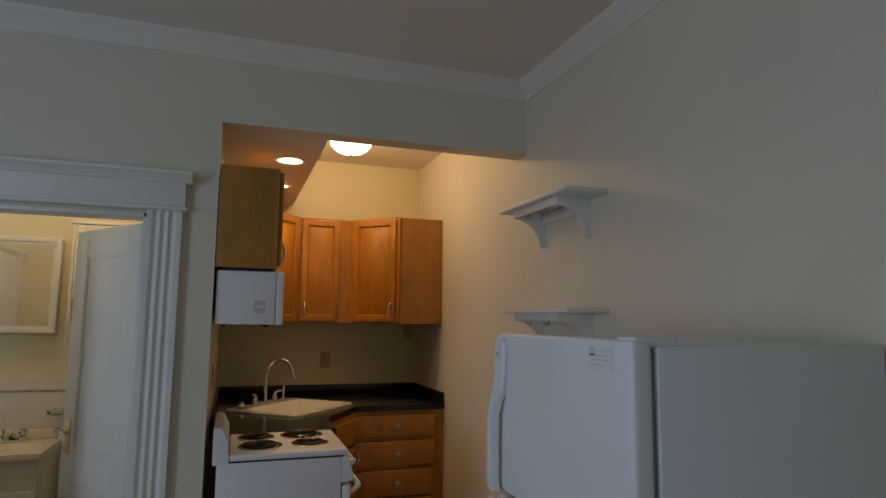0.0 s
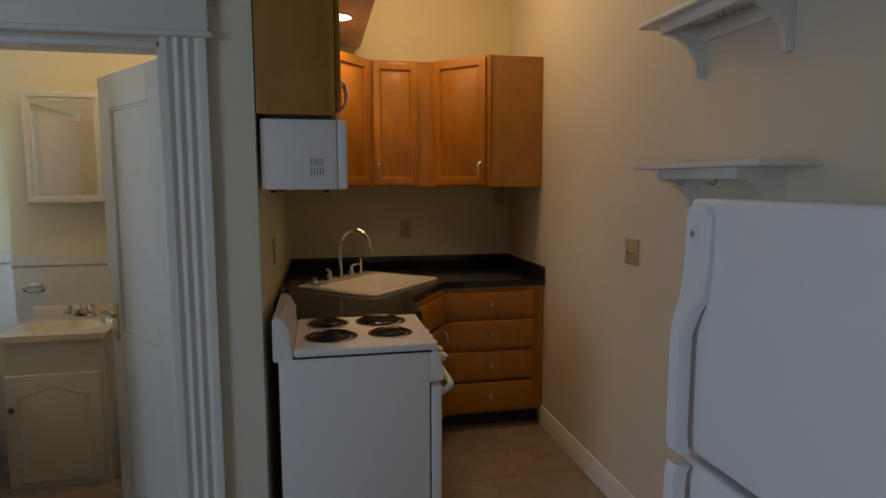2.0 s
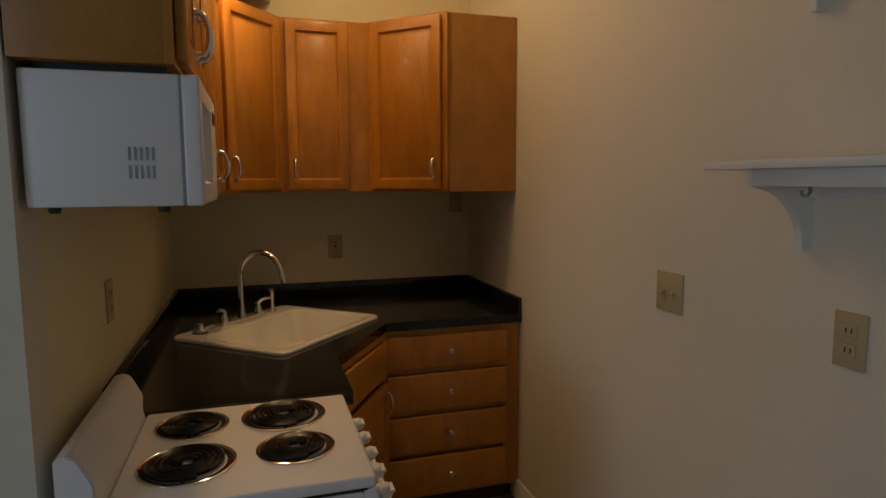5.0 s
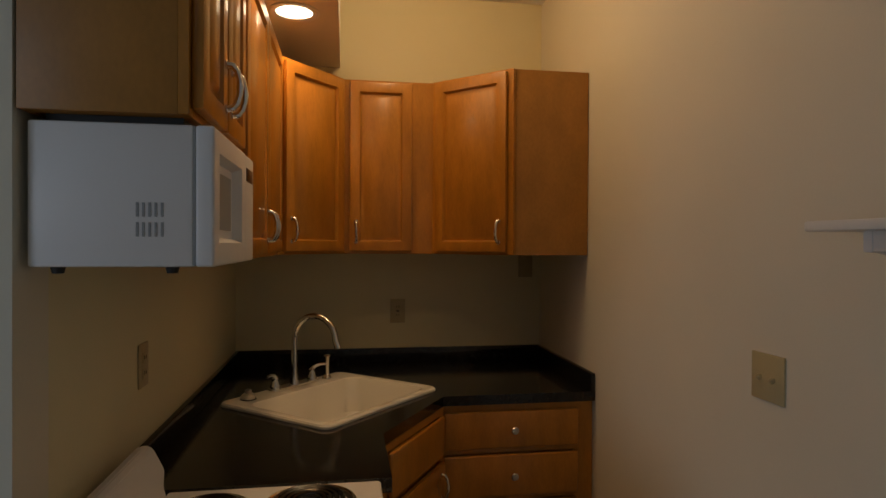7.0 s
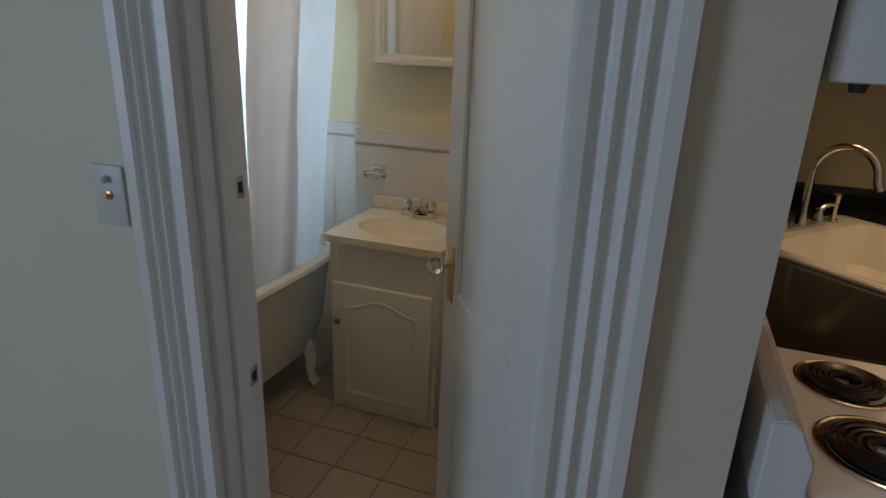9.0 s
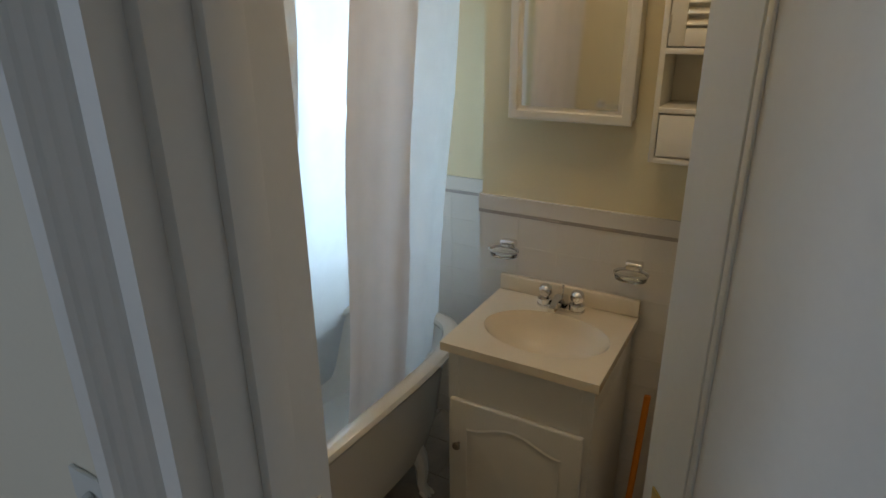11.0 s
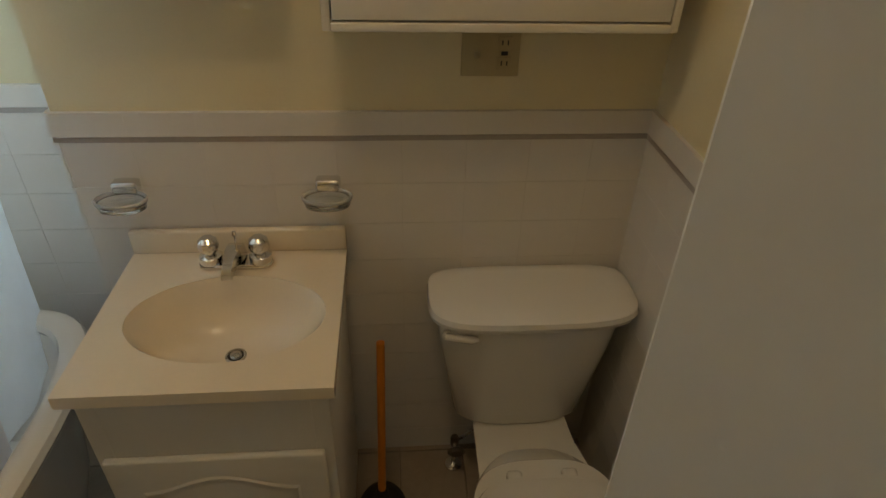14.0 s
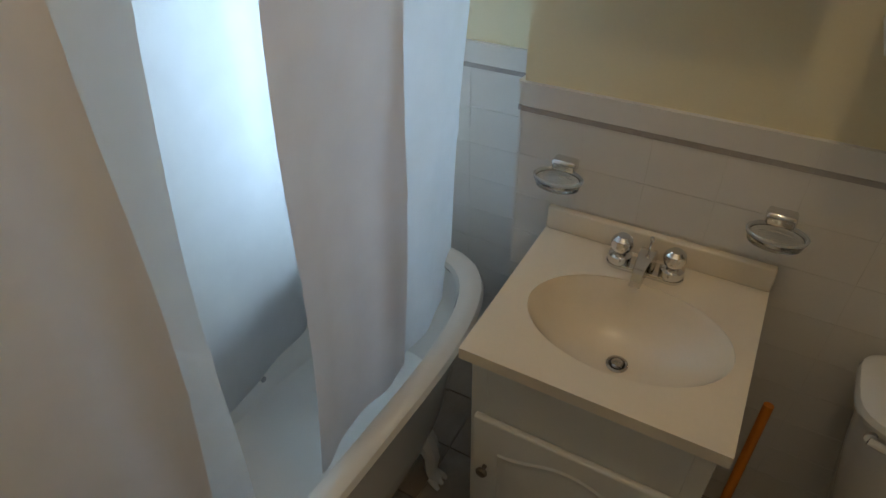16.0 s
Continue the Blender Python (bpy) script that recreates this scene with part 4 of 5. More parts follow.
def curtain(name, label, x, y0, y1, z0, z1, mat, folds, depth, slant, seed, bow=0.0):
    """A hanging cloth with uneven folds along y."""
    rnd = random.Random(seed)
    ph = [rnd.uniform(0, 6.28) for _ in range(4)]
    n, rows = 80, 64
    bm = bmesh.new()
    grid = []
    for j in range(rows + 1):
        v = j / rows
        z = z1 + (z0 - z1) * v
        line = []
        for i in range(n + 1):
            u = i / n
            w = math.sin(2 * math.pi * folds * u + ph[0]) + 0.22 * math.sin(2 * math.pi * folds * 2.3 * u + ph[1] + 0.6 * v) + 0.3 * math.sin(2 * math.pi * folds * 0.6 * u + ph[2] + v)
            off = depth * w * (0.7 + 0.3 * math.sin(ph[3] + 2.5 * v)) + sum(0.0035 * math.exp(-((v - c - 0.008 * u) / 0.012) ** 2) for c in (0.33, 0.66))
            narrow = 1 - 0.06 * v * math.sin(ph[1])
            y = (y0 + y1) / 2 + (u - 0.5) * (y1 - y0) * narrow - slant * v + 0.01 * math.sin(9 * v + ph[2])
            line.append(bm.verts.new((x + off + bow * u * u - 0.05 * v * (1 if z0 < 0.5 else 0), y, z)))
        grid.append(line)
    for a, b in zip(grid, grid[1:]):
        for i in range(n):
            bm.faces.new((a[i], a[i + 1], b[i + 1], b[i]))
    ob = thing(name, label, "curtain", group="shower curtains")
    part("cloth", bm, mat, ob)
    rings = max(2, round((y1 - y0) / 0.09))
    for k in range(rings):
        y = y0 + (k + 0.5) * (y1 - y0) / rings
        pts = [((-1.63 if x > -2 else -2.05) + 0.019 * math.cos(radians(a)), y, 1.987 + 0.022 * math.sin(radians(a)) - 0.004) for a in range(0, 361, 30)]
        part("ring", sweep(pts, 0.0022, 6), CHROME, ob)
    return ob


curtain("shower_curtain", "cream shower curtain panel hanging into the tub", -1.63, 4.10, 4.79, 0.42, 1.965, CURTAIN, 3.2, 0.020, 0.10, 3)
curtain("shower_curtain", "cream shower curtain panel drawn partly across the tub", -1.63, 5.05, 5.4, 0.42, 1.965, CURTAIN, 1.3, 0.010, 0.10, 8)
curtain("shower_liner", "white translucent shower liner behind the curtain", -1.645, 5.38, 5.76, 0.42, 1.965, LINER, 1.2, 0.009, 0.16, 5, -0.02)
curtain("shower_liner", "white translucent shower liner gathered beside the window", -1.655, 4.78, 4.88, 0.42, 1.965, LINER, 0.6, 0.005, 0.10, 11)
curtain("shower_liner", "white translucent shower liner hanging before the window", -2.05, 4.60, 5.84, 0.245, 1.965, LINER, 3.0, 0.010, 0.06, 21)

window_liner = bpy.data.objects["shower_liner.002"]
for y in (4.88, 5.16, 5.50):
    part("hem_weight", moved(lathe([(0.009, 0), (0.009, 0.003), (0.006, 0.004)], 14), pose(-2.078, y, 0.275, 0, 90)), GREY, window_liner, "small dark magnet in the hem")


# ---- bathroom: vanity, cabinets ----
VX0, VX1, VY0 = -1.450, -0.928, 5.172
vanity = thing("bathroom_vanity", "small white vanity cabinet with one arched-panel door", "vanity")
part("body", bx(VX0 + 0.018, VX1 - 0.016, VY0 + 0.045, BYB - 0.012, BF, 0.585, 0.002), VANITY, vanity)
for x in (VX0 + 0.018, VX1 - 0.031):
    part("side_panel", bx(x, x + 0.015, VY0 + 0.045, BYB - 0.012, 0.585, 0.69, 0), VANITY, vanity)
vf = bmesh.new()
for r in ((VX0 + 0.018, VX0 + 0.055, BF, 0.69), (VX1 - 0.053, VX1 - 0.016, BF, 0.69), (VX0 + 0.055, VX1 - 0.053, 0.50, 0.69), (VX0 + 0.055, VX1 - 0.053, BF, -0.03)):
    bx(r[0], r[1], VY0 + 0.026, VY0 + 0.045, r[2], r[3], 0.001, 1, into=vf)
part("face_frame", vf, VANITY, vanity)
vw, vh = 0.455, 0.572
vdoor = part("door", bx(0, vw, -0.018, 0, 0, vh, 0.006, 3), VANITY, vanity, m=pose(VX0 + 0.032, VY0 + 0.025, -0.057))


def arch_ring(inset, y):
    x0, x1, z0, z1 = 0.075 + inset, vw - 0.075 - inset, 0.06 + inset, vh - 0.115 - inset
    pts = [(x0, y, z0), (x1, y, z0), (x1, y, z1)]
    for i in range(1, 16):
        u = i / 16
        pts.append((x1 + (x0 - x1) * u, y, z1 + 0.045 * (0.5 - 0.5 * math.cos(2 * math.pi * u))))
    pts.append((x0, y, z1))
    return pts


part("raised_panel", loft([arch_ring(-0.014, -0.0175), arch_ring(-0.008, -0.0215), arch_ring(0.0, -0.0185), arch_ring(0.012, -0.0185), arch_ring(0.026, -0.0225)], (False, True)), VANITY, vdoor)
part("knob", pull_knob(), NICKEL, vdoor, "round brushed steel knob", m=pose(0.034, -0.018, 0.40))
vtop = thing("vanity_top", "cream cultured marble vanity top with oval basin", "sink")
BC = (-1.174, 5.393)


def oval(a, b, z, n=48):
    return [(BC[0] + a * math.cos(2 * math.pi * i / n), BC[1] + b * math.sin(2 * math.pi * i / n), z) for i in range(n)]


part("slab", holed([(VX0, VY0), (VX1, VY0), (VX1, BYB - 0.012), (VX0, BYB - 0.012)], [p[:2] for p in oval(0.213, 0.144, 0)], 0.692, 0.722), MARBLE, vtop)
part("basin", loft([oval(0.214, 0.145, 0.7205), oval(0.206, 0.138, 0.712), oval(0.186, 0.125, 0.68), oval(0.135, 0.097, 0.628), oval(0.07, 0.05, 0.602), oval(0.018, 0.016, 0.598)], (False, True)), MARBLE, vtop)
part("backsplash", bx(VX0, VX1, BYB - 0.034, BYB - 0.012, 0.722, 0.785, 0.005, 3), MARBLE, vtop)
part("drain", moved(lathe([(0.024, 0), (0.024, 0.003), (0.019, 0.004), (0.017, 0.001), (0.003, 0.001)], 20), pose(BC[0], BC[1], 0.600)), STEEL, vtop)
part("drain_gap", moved(lathe([(0.018, 0), (0.018, 0.0012)], 20), pose(BC[0], BC[1], 0.6005)), DARK, vtop)
part("stopper", moved(lathe([(0.013, 0), (0.013, 0.005), (0.008, 0.007)], 20), pose(BC[0], BC[1], 0.6012)), STEEL, vtop)
tap = thing("bathroom_faucet", "chrome two-handle bathroom faucet on the vanity top", "faucet", pose(-1.189, 5.585, 0.722) @ Matrix.Scale(1.13, 4))
part("deck_plate", prism(round_rect(0.155, 0.048, 0.022), 0, 0.012, 0.003), CHROME, tap)
part("spout", loft([[(x * w, -y, z + h) for x, h in ((-1, 0), (-0.8, hh), (0.8, hh), (1, 0))] for y, z, w, hh in ((-0.02, 0.012, 0.02, 0.03), (0.02, 0.02, 0.018, 0.03), (0.055, 0.028, 0.013, 0.020), (0.090, 0.024, 0.011, 0.014))]), CHROME, tap)
for s in (-1, 1):
    kb = lathe([(0.024, 0), (0.024, 0.016), (0.012, 0.022), (0.012, 0.028)], 20)
    part("handle_base", kb, CHROME, tap, m=pose(s * 0.052, 0, 0.010))
    part("handle", lathe([(0.013, 0), (0.020, 0.004), (0.023, 0.014), (0.020, 0.027), (0.012, 0.034)], 10), CHROME, tap, m=pose(s * 0.052, 0, 0.036))
part("lift_rod", moved(lathe([(0.002, 0), (0.002, 0.03), (0.005, 0.034), (0.004, 0.042)], 8), pose(0, 0.018, 0.03)), CHROME, tap)


def soap_dish(x):
    ob = thing("soap_holder", "clear glass dish on a chrome holder fixed to the wall tile", "soap dish", pose(x, BYB - 0.012, 0.890) @ Matrix.Scale(1.12, 4), "wall holders above the vanity")
    part("mount", bx(-0.026, 0.026, -0.032, 0, 0.006, 0.032, 0.007, 3), CHROME, ob)
    ring = [2 * math.pi * i / 24 for i in range(24)]
    part("dish", loft([[(0.05 * k * math.cos(a), -0.055 + 0.034 * k * math.sin(a), z) for a in ring] for k, z in ((0.55, -0.016), (0.92, -0.011), (1.0, 0.004), (0.9, 0.004), (0.80, -0.004), (0.4, -0.008))]), GLASS, ob, "clear glass dish")
    part("rim", loft([[(0.05 * k * math.cos(a), -0.055 + 0.034 * k * math.sin(a), z) for a in ring] for k, z in ((0.98, 0.0045), (1.05, 0.0055), (1.06, 0.010), (1.0, 0.0125), (0.93, 0.010), (0.92, 0.0055), (0.97, 0.0046))], caps=(False, False)), ACRYLIC, ob, "thick clear rim")


soap_dish(-1.420), soap_dish(-0.960)

med = thing("medicine_cabinet", "white framed mirror cabinet on the yellow wall", "cabinet", pose(-1.40, BYB - 0.115, 1.385))
part("body", bx(0.012, 0.388, 0.02, 0.115, 0.005, 0.60, 0.002), VANITY, med)
mf = bx(0, 0.40, -0.002, 0.018, 0, 0.605, 0.005, 3)
mside = max((f for f in mf.faces if f.normal.y < -0.9), key=lambda f: f.calc_area())
for width, deep in ((0.032, 0.0), (0.006, 0.009)):
    bmesh.ops.inset_region(mf, faces=[mside], thickness=width, depth=0)
    for v in mside.verts:
        v.co.y += deep
mdr = part("door_frame", mf, VANITY, med)
part("mirror", bx(0.0435, 0.3565, 0.0045, 0.0066, 0.0435, 0.5615, 0), MIRROR, mdr, "clean mirror glass")
for z in (0.09, 0.5):
    part("hinge", bx(0.388, 0.396, 0.012, 0.03, z - 0.022, z + 0.022, 0.001), STEEL, med)

CW = 0.662
cab = thing("bathroom_wall_cabinet", "white wall cabinet with louvred doors and one drawer", "cabinet", pose(-0.928, BYB - 0.180, 1.300))
CH, CD = 0.78, 0.178
for nm, r in (("side_panel", (0, 0.016, 0, CD, 0, CH)), ("side_panel", (CW - 0.016, CW, 0, CD, 0, CH)), ("bottom_panel", (0.016, CW - 0.016, -0.004, CD, 0, 0.016)), ("shelf", (0.016, CW - 0.016, -0.004, CD, 0.142, 0.158)),
              ("shelf", (0.016, CW - 0.016, -0.004, CD, 0.30, 0.316)), ("top_panel", (-0.01, CW + 0.01, -0.012, CD, CH, CH + 0.02)), ("back_panel", (0.016, CW - 0.016, CD - 0.008, CD, 0.016, CH))):
    part(nm, bx(*r, 0.002), VANITY, cab)
dr = part("drawer_front", bx(0.019, CW - 0.019, -0.003, 0.016, 0.020, 0.138, 0.003), VANITY, cab)
for x in (0.178, CW - 0.168):
    part("knob", pull_knob(), CHROME, dr, "small round chrome knob", m=pose(x, -0.003, 0.084) @ Matrix.Scale(0.85, 4))
for x0, x1 in ((0.019, CW / 2 - 0.002), (CW / 2 + 0.002, CW - 0.019)):
    door = part("louvred_door", bx(x0 + 0.04, x1 - 0.04, 0.0165, 0.02, 0.36, CH - 0.045, 0), VANITY, cab)
    for nm, r in (("stile", (x0, x0 + 0.042, 0.32, CH - 0.004)), ("stile", (x1 - 0.042, x1, 0.32, CH - 0.004)), ("rail", (x0 + 0.042, x1 - 0.042, 0.32, 0.366)), ("rail", (x0 + 0.042, x1 - 0.042, CH - 0.05, CH - 0.004))):
        part(nm, bx(r[0], r[1], -0.004, 0.016, r[2], r[3], 0.002), VANITY, door)
    for i in range(13):
        z = 0.382 + i * 0.0272
        part("slat", moved(bx(x0 + 0.040, x1 - 0.040, -0.014, 0.014, -0.0028, 0.0028, 0.002, 1), pose(0, 0.006, z, 38)), VANITY, door)
    part("knob", pull_knob(), STEEL, door, m=pose(x1 - 0.02 if x0 < 0.1 else x0 + 0.02, -0.004, 0.478) @ Matrix.Scale(0.85, 4))
    part("hinge", bx((x0 - 0.003) if x0 < 0.1 else (x1 - 0.003), (x0 + 0.004) if x0 < 0.1 else (x1 + 0.004), -0.007, 0.004, 0.355, 0.40, 0.001), STEEL, door)
wall_plate("bathroom_outlet", "almond switch and outlet plate under the wall cabinet", pose(-0.59, BYB, 1.21), 0.128, 0.102, PLATE, (("toggle", -0.03, 0), ("socket", 0.03, 0.022), ("socket", 0.03, -0.022), ("button", 0.03, 0.0)))


# ---- toilet and small things ----
toilet = thing("toilet", "white two-piece toilet with a closed lid", "toilet")
TCX = -0.462


def d_ring(w, y_front, y_back, z, n=40, p=3.2):
    """A rounded plan outline: flat behind, bowed in front."""
    pts = []
    cy, l = (y_front + y_back) / 2, (y_back - y_front) / 2
    for i in range(n):
        a = 2 * math.pi * i / n
        c, s = math.cos(a), math.sin(a)
        q = 2 / (p if s > 0 else 0.5 * p + 1.0)
        pts.append((TCX + w * math.copysign(abs(c) ** q, c), cy + l * math.copysign(abs(s) ** q, s), z))
    return pts


part("tank", loft([d_ring(0.158, 5.50, 5.645, 0.186), d_ring(0.186, 5.482, 5.648, 0.218), d_ring(0.226, 5.456, 5.650, 0.46), d_ring(0.245, 5.445, 5.652, 0.60), d_ring(0.246, 5.443, 5.652, 0.612)]), PORCELAIN, toilet)
part("tank_lid", loft([d_ring(0.246, 5.44, 5.653, 0.612, p=5), d_ring(0.263, 5.418, 5.657, 0.617, p=5), d_ring(0.266, 5.412, 5.658, 0.632, p=5), d_ring(0.262, 5.416, 5.657, 0.645, p=5), d_ring(0.245, 5.435, 5.645, 0.653, p=5), d_ring(0.20, 5.47, 5.62, 0.655, p=5)]), PORCELAIN, toilet)
lever = lathe([(0.012, 0), (0.012, 0.008), (0.006, 0.010)], 14)
moved(lever, pose(0, 0, 0, 90))
sweep([(-0.004, -0.014, 0), (0.02, -0.02, -0.002), (0.06, -0.022, -0.006), (0.075, -0.02, -0.008)], [0.009, 0.009, 0.011, 0.007], 10, into=lever)
part("flush_lever", lever, PORCELAIN, toilet, m=pose(TCX - 0.222, 5.462, 0.588))


def egg(w, y0, y1, z, n=44):
    pts = []
    cy = y1 - 0.5 * (y1 - y0) + 0.04
    for i in range(n):
        a = 2 * math.pi * i / n
        c, s = math.cos(a), math.sin(a)
        l = (y1 - cy) if s > 0 else (cy - y0)
        q = 2 / (3.0 if s > 0 else 2.1)
        pts.append((TCX + 0.012 + w * math.copysign(abs(c) ** q, c), cy + l * math.copysign(abs(s) ** q, s), z))
    return pts


part("bowl", loft([egg(0.118, 4.99, 5.58, BF), egg(0.114, 4.99, 5.57, BF + 0.03), egg(0.102, 5.01, 5.53, 0.0), egg(0.112, 4.97, 5.47, 0.11), egg(0.155, 4.91, 5.40, 0.21), egg(0.186, 4.862, 5.33, 0.255), egg(0.184, 4.866, 5.32, 0.266)]), PORCELAIN, toilet)
DECK = ((5.20, 0.150, 0.06, 0.258), (5.30, 0.146, 0.07, 0.245), (5.42, 0.138, 0.08, 0.205), (5.59, 0.132, 0.10, 0.192))
part("tank_shelf", loft([[(TCX + 0.004 + x * w, y, z0 if low else z1) for x, low in ((-0.86, 1), (0.86, 1), (1, 0), (-1, 0))] for y, w, z0, z1 in DECK]), PORCELAIN, toilet)
part("seat", loft([egg(0.184, 4.862, 5.262, 0.267), egg(0.190, 4.852, 5.267, 0.274), egg(0.186, 4.857, 5.262, 0.284)]), PORCELAIN, toilet)
part("lid", loft([egg(0.172, 4.884, 5.240, 0.2845), egg(0.178, 4.876, 5.246, 0.290), egg(0.175, 4.880, 5.243, 0.298), egg(0.150, 4.905, 5.22, 0.304), egg(0.08, 4.99, 5.16, 0.306)]), PORCELAIN, toilet)
for s in (-1, 1):
    part("seat_hinge", bx(TCX + 0.012 + s * 0.07 - 0.02, TCX + 0.012 + s * 0.07 + 0.02, 5.252, 5.282, 0.258, 0.286, 0.010, 3), PORCELAIN, toilet)
    part("bolt_cap", moved(lathe([(0.016, 0), (0.015, 0.008), (0.008, 0.014)], 14), pose(TCX + s * 0.118, 5.24, BF)), PORCELAIN, toilet)
valve = thing("shutoff_valve", "small chrome water shutoff valve on a pipe from the floor", "valve")
VVX, VVY, VVZ = -0.632, 5.585, 0.02
part("escutcheon", moved(lathe([(0.028, 0), (0.027, 0.004), (0.012, 0.010)], 20), pose(VVX, VVY, BF)), CHROME, valve)
part("pipe", sweep([(VVX, VVY, BF + 0.004), (VVX, VVY, VVZ - 0.02)], 0.008, 10), CHROME, valve)
part("valve_body", sweep([(VVX, VVY, VVZ - 0.024), (VVX, VVY, VVZ - 0.012), (VVX, VVY, VVZ + 0.012), (VVX, VVY, VVZ + 0.02)], [0.011, 0.014, 0.014, 0.010], 12), NICKEL, valve)
part("stem", sweep([(VVX, VVY - 0.008, VVZ), (VVX, VVY - 0.04, VVZ)], 0.006, 10), CHROME, valve)
knob_ring = [2 * math.pi * i / 20 for i in range(20)]
part("oval_handle", loft([[(VVX + 0.027 * k * math.cos(a), y, VVZ + 0.019 * k * math.sin(a)) for a in knob_ring] for k, y in ((0.8, VVY - 0.036), (1.0, VVY - 0.040), (1.0, VVY - 0.047), (0.8, VVY - 0.051), (0.5, VVY - 0.048))]), NICKEL, valve, "dark nickel oval turn handle")
part("supply_hose", sweep([(VVX + 0.01, VVY, VVZ + 0.008), (VVX + 0.03, VVY, VVZ + 0.02), (VVX + 0.055, VVY, VVZ + 0.05), (VVX + 0.07, VVY - 0.003, VVZ + 0.10), (VVX + 0.068, VVY - 0.005, VVZ + 0.20)], 0.0065, 8), STEEL, valve)

plunger = thing("plunger", "toilet plunger with orange handle and black rubber cup", "plunger", pose(-0.860, 5.440, BF))
part("cup", lathe([(0.066, 0.0), (0.070, 0.01), (0.069, 0.03), (0.058, 0.055), (0.038, 0.075), (0.02, 0.082), (0.016, 0.10)], 28), RUBBER, plunger)
part("handle", sweep([(0, 0, 0.095), (0.004, 0.035, 0.27), (0.010, 0.101, 0.590)], [0.0115, 0.0115, 0.0115], 14), ORANGE, plunger, "orange plastic handle")

holder = thing("toilet_paper_holder", "chrome toilet paper holder with an empty white roller", "paper holder")
for y in (5.02,):
    part("post", bx(BXR - 0.055, BXR - 0.012, y - 0.011, y + 0.011, 0.652, 0.676, 0.004), CHROME, holder)
    part("foot_plate", bx(BXR - 0.018, BXR - 0.011, y - 0.022, y + 0.022, 0.64, 0.688, 0.003), CHROME, holder)
part("roller", sweep([(BXR - 0.06, 5.015, 0.645), (BXR - 0.054, 4.905, 0.652)], 0.0105, 12), PAPER, holder, "white plastic roller")

bathlight = thing("ceiling_light", "frosted glass ceiling light in the bathroom", "ceiling light", pose(-0.95, 4.91, 2.6))
part("base", lathe([(0.11, 0), (0.112, -0.02), (0.10, -0.024)], 28), TRIM, bathlight)
part("shade", lathe([(0.104, -0.02), (0.10, -0.05), (0.075, -0.085), (0.03, -0.10), (0.01, -0.102)], 28, caps=(False, True)), FROST, bathlight).visible_shadow = False


towel = thing("towel_bar", "chrome towel bar on the yellow wall beside the door", "towel bar")
part("bar", sweep([(-1.50, BYF + 0.065, 1.24), (-1.10, BYF + 0.065, 1.24)], 0.008, 12), CHROME, towel)
for x in (-1.50, -1.10):
    part("post", sweep([(x, BYF + 0.003, 1.24), (x, BYF + 0.010, 1.24), (x, BYF + 0.014, 1.24), (x, BYF + 0.075, 1.24)], [0.022, 0.022, 0.010, 0.010], 14), CHROME, towel)


# ---- tiles ----
def tile_mesh(name, w, h, t, mat, b=0.0006):
    data = bpy.data.meshes.new(name)
    bm = bmesh.new()
    bmesh.ops.create_cube(bm, size=1)
    for v in bm.verts:
        top_side = v.co.z > 0
        v.co = Vector((v.co.x * (w - (2 * b if top_side else 0)), v.co.y * (h - (2 * b if top_side else 0)), (v.co.z + 0.5) * t))
    bm.to_mesh(data)
    bm.free()
    data.materials.append(mat)
    return data


def lay(owner, m, w, h, cols, rows, mat, name="tile", t=0.007, gap=0.003, u0=0.0, v0=0.0, u1=None, v1=None, skip=None, edge=0.0006):
    """Lays tiles in the plane of m (x along, y up, z out), from u0, v0 to u1, v1, cut at the edges."""
    made = {}
    for i in range(cols):
        for j in range(rows):
            a0, a1 = max(i * w, u0), min((i + 1) * w, u1 if u1 is not None else 9)
            b0, b1 = max(j * h, v0), min((j + 1) * h, v1 if v1 is not None else 9)
            if a1 - a0 < 0.01 or b1 - b0 < 0.01 or (skip and skip((a0 + a1) / 2, (b0 + b1) / 2)):
                continue
            key = (round(a1 - a0, 4), round(b1 - b0, 4))
            if key not in made:
                made[key] = tile_mesh(name, key[0] - gap, key[1] - gap, t, mat, edge)
            ob = new(name, made[key])
            ob.parent = owner
            ob.matrix_basis = m @ pose((a0 + a1) / 2, (b0 + b1) / 2, 0)


kf = bpy.data.objects["floor_kitchen"]
lay(kf, pose(XL - 0.02, BYF - 0.06, -0.006), 0.305, 0.305, 6, 7, KITCHEN_TILE, t=0.006, gap=0.0025, u1=XR - XL + 0.02, v1=YB - BYF + 0.06)
bf = bpy.data.objects["floor_bathroom"]
lay(bf, pose(-2.453, 3.996, BF - 0.006), 0.206, 0.206, 12, 10, FLOOR_TILE, t=0.006, gap=0.004, u0=0.073, u1=BXR + 2.453, v0=0.02, v1=BYA - 3.996)
wb = bpy.data.objects["wall_bath_back"]
we = bpy.data.objects["wall_bath_east"]
TZ, ROW = 1.010, 0.113
TILE_FOOT = TZ - 10 * ROW
TILE_LOW, TILE_TOP = BF - TILE_FOOT, 10 * ROW
SINKWALL = Matrix(((1, 0, 0, BXC), (0, 0, -1, BYB), (0, 1, 0, TILE_FOOT), (0, 0, 0, 1)))
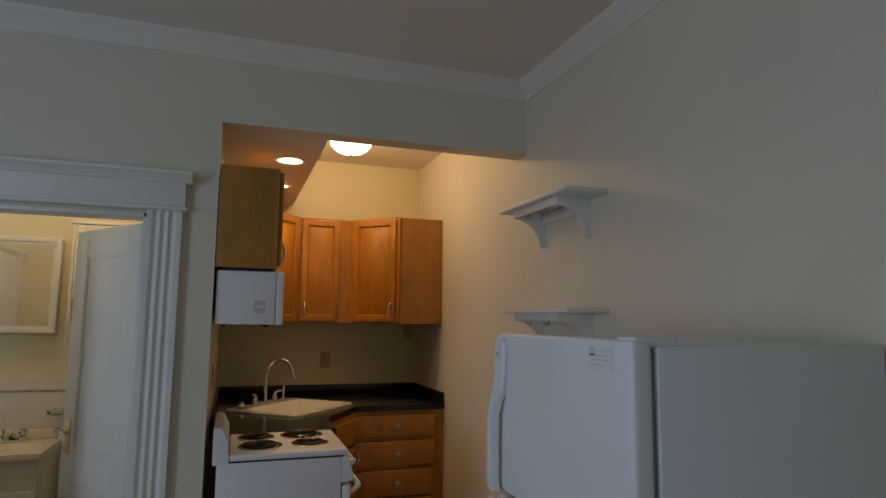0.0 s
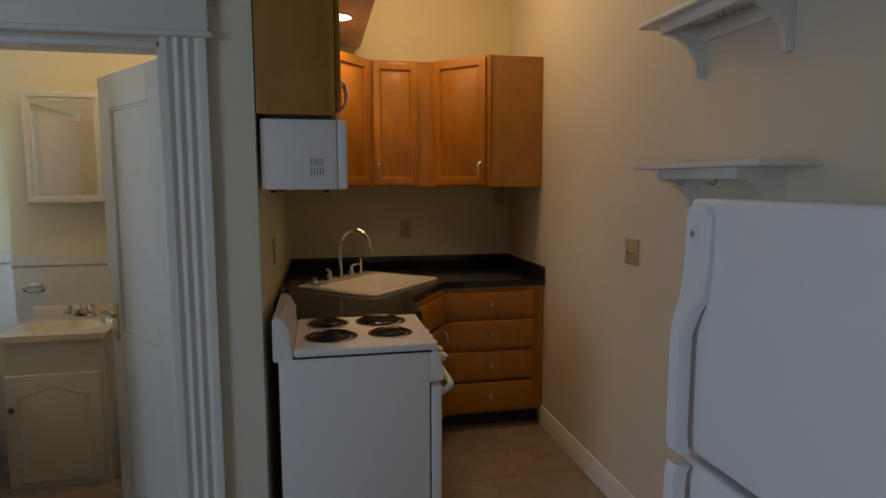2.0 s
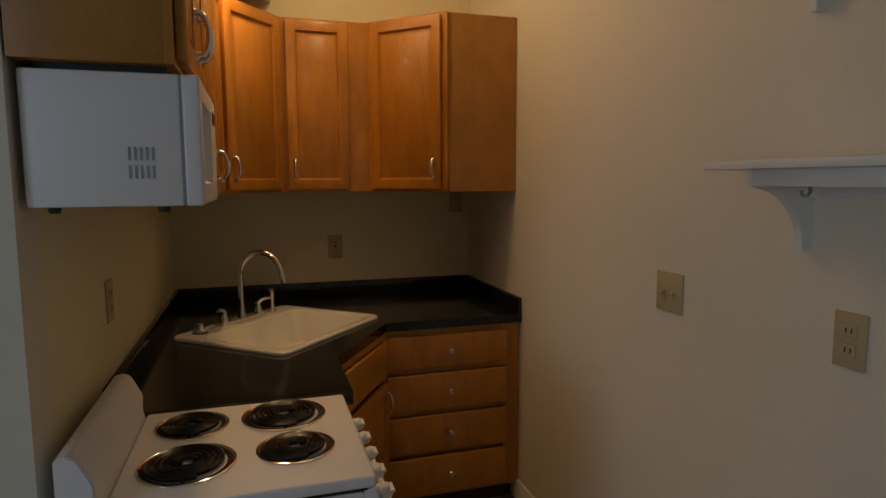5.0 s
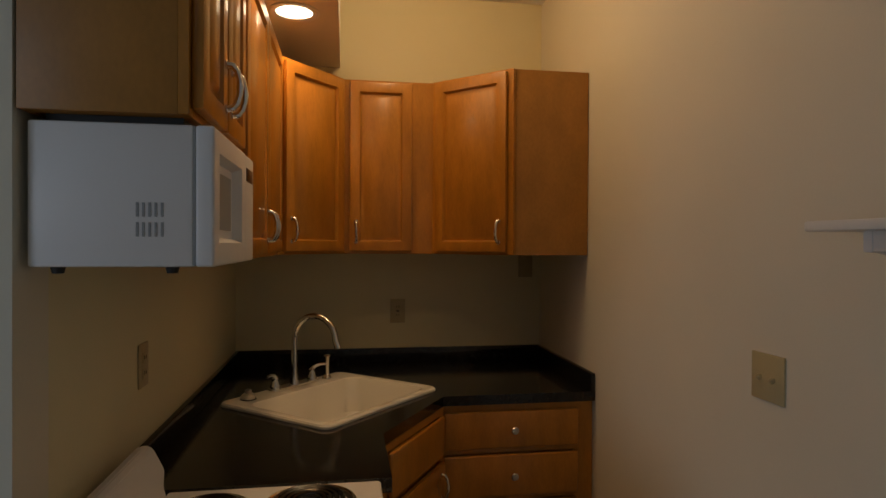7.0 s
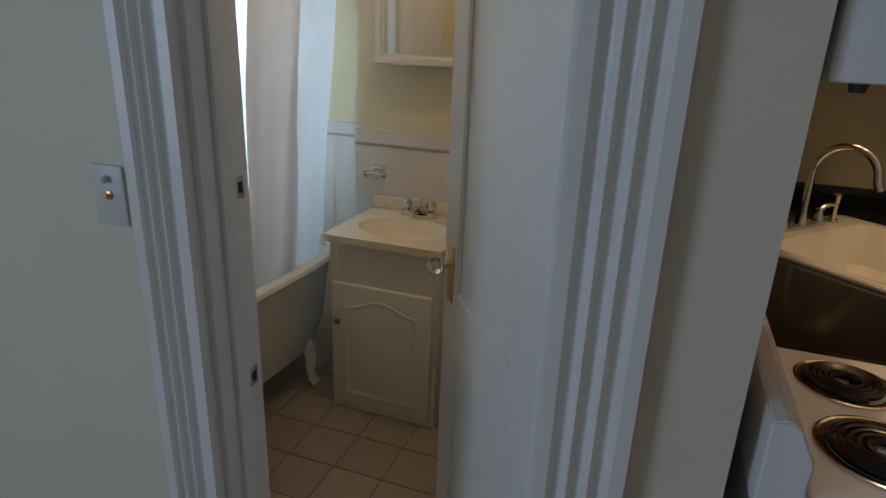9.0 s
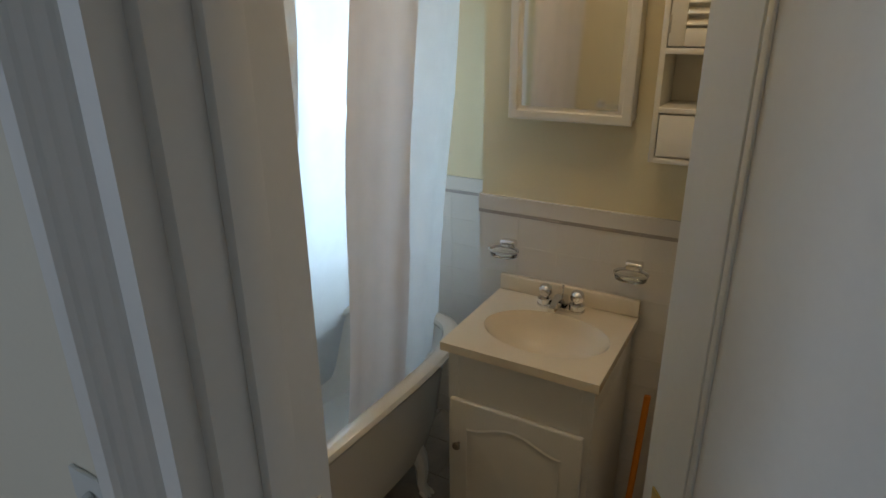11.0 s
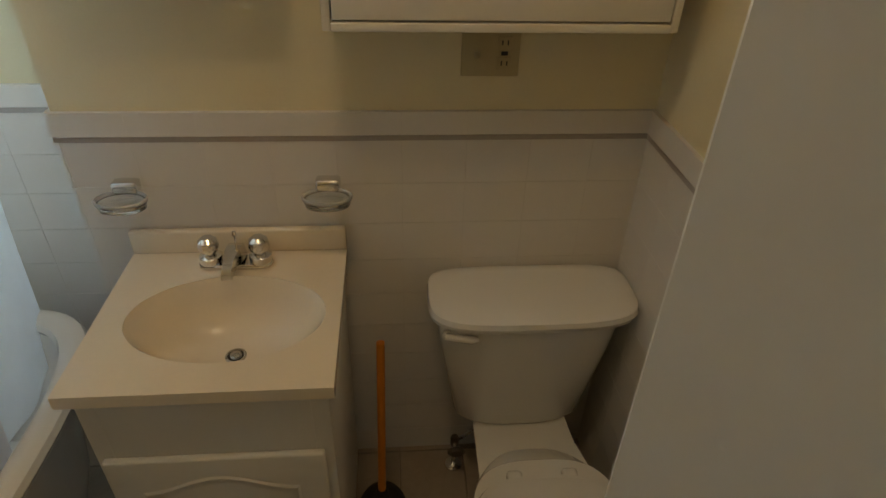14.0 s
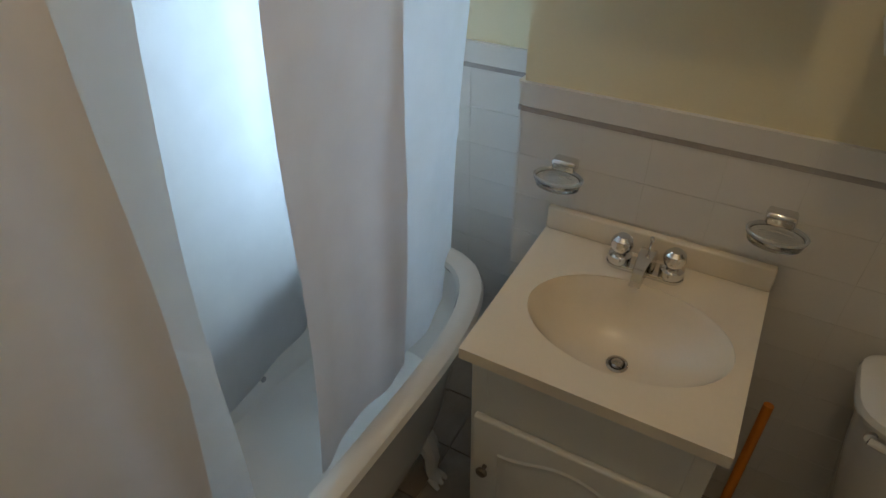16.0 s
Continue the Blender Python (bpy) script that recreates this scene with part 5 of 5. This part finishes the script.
lay(wb, SINKWALL, 0.152, ROW, 9, 10, WALL_TILE, t=0.008, gap=0.0005, u1=BXR - BXC, v0=TILE_LOW, v1=TILE_TOP)
ALCOVE = Matrix(((1, 0, 0, BXL), (0, 0, -1, BYA), (0, 1, 0, TILE_FOOT), (0, 0, 0, 1)))
lay(wb, ALCOVE, 0.152, ROW, 6, 10, WALL_TILE, t=0.008, gap=0.0005, u1=BXC - BXL, v0=TILE_LOW, v1=TILE_TOP)
RETURN = Matrix(((0, 0, -1, BXC), (1, 0, 0, BYB - 0.008), (0, 1, 0, TILE_FOOT), (0, 0, 0, 1)))
lay(wb, RETURN, 0.19, ROW, 1, 10, WALL_TILE, t=0.008, gap=0.0005, v0=TILE_LOW, v1=TILE_TOP, u1=BYA - BYB)
EASTWALL = Matrix(((0, 0, -1, BXR), (-1, 0, 0, BYB - 0.009), (0, 1, 0, TILE_FOOT), (0, 0, 0, 1)))
lay(we, EASTWALL, 0.152, ROW, 10, 10, WALL_TILE, t=0.008, gap=0.0003, edge=0.0002, u1=BYB - BYF - 0.02, v0=TILE_LOW, v1=TILE_TOP)
for owner, m, length in ((wb, SINKWALL, BXR - BXC), (wb, ALCOVE, BXC - BXL), (wb, RETURN, BYA - BYB), (we, EASTWALL, BYB - BYF - 0.02)):
    n = math.ceil(length / 0.152)
    lay(owner, m @ pose(0, TILE_TOP, 0), 0.152, 0.013, n, 1, LINER_TILE, "liner_tile", t=0.011, gap=0.0003, u1=length, edge=0.0)
    lay(owner, m @ pose(0, TILE_TOP + 0.014, 0), 0.152, 0.056, n, 1, WALL_TILE, "cap_tile", t=0.012, gap=0.0001, u1=length, edge=0.0)
for name, r in (("tile_bed_back", (BXC - 0.002, BXR, BYB - 0.0068, BYB - 0.0005, BF, TZ + 0.068)), ("tile_bed_alcove", (BXL, BXC, BYA - 0.0068, BYA - 0.0005, BF, TZ + 0.068)), ("tile_bed_east", (BXR - 0.0068, BXR - 0.0005, BYF + 0.006, BYB, BF, TZ + 0.068))):
    setting(name, boxes(r), WALL_GROUT, "pale grout behind the white wall tiles", "wall")
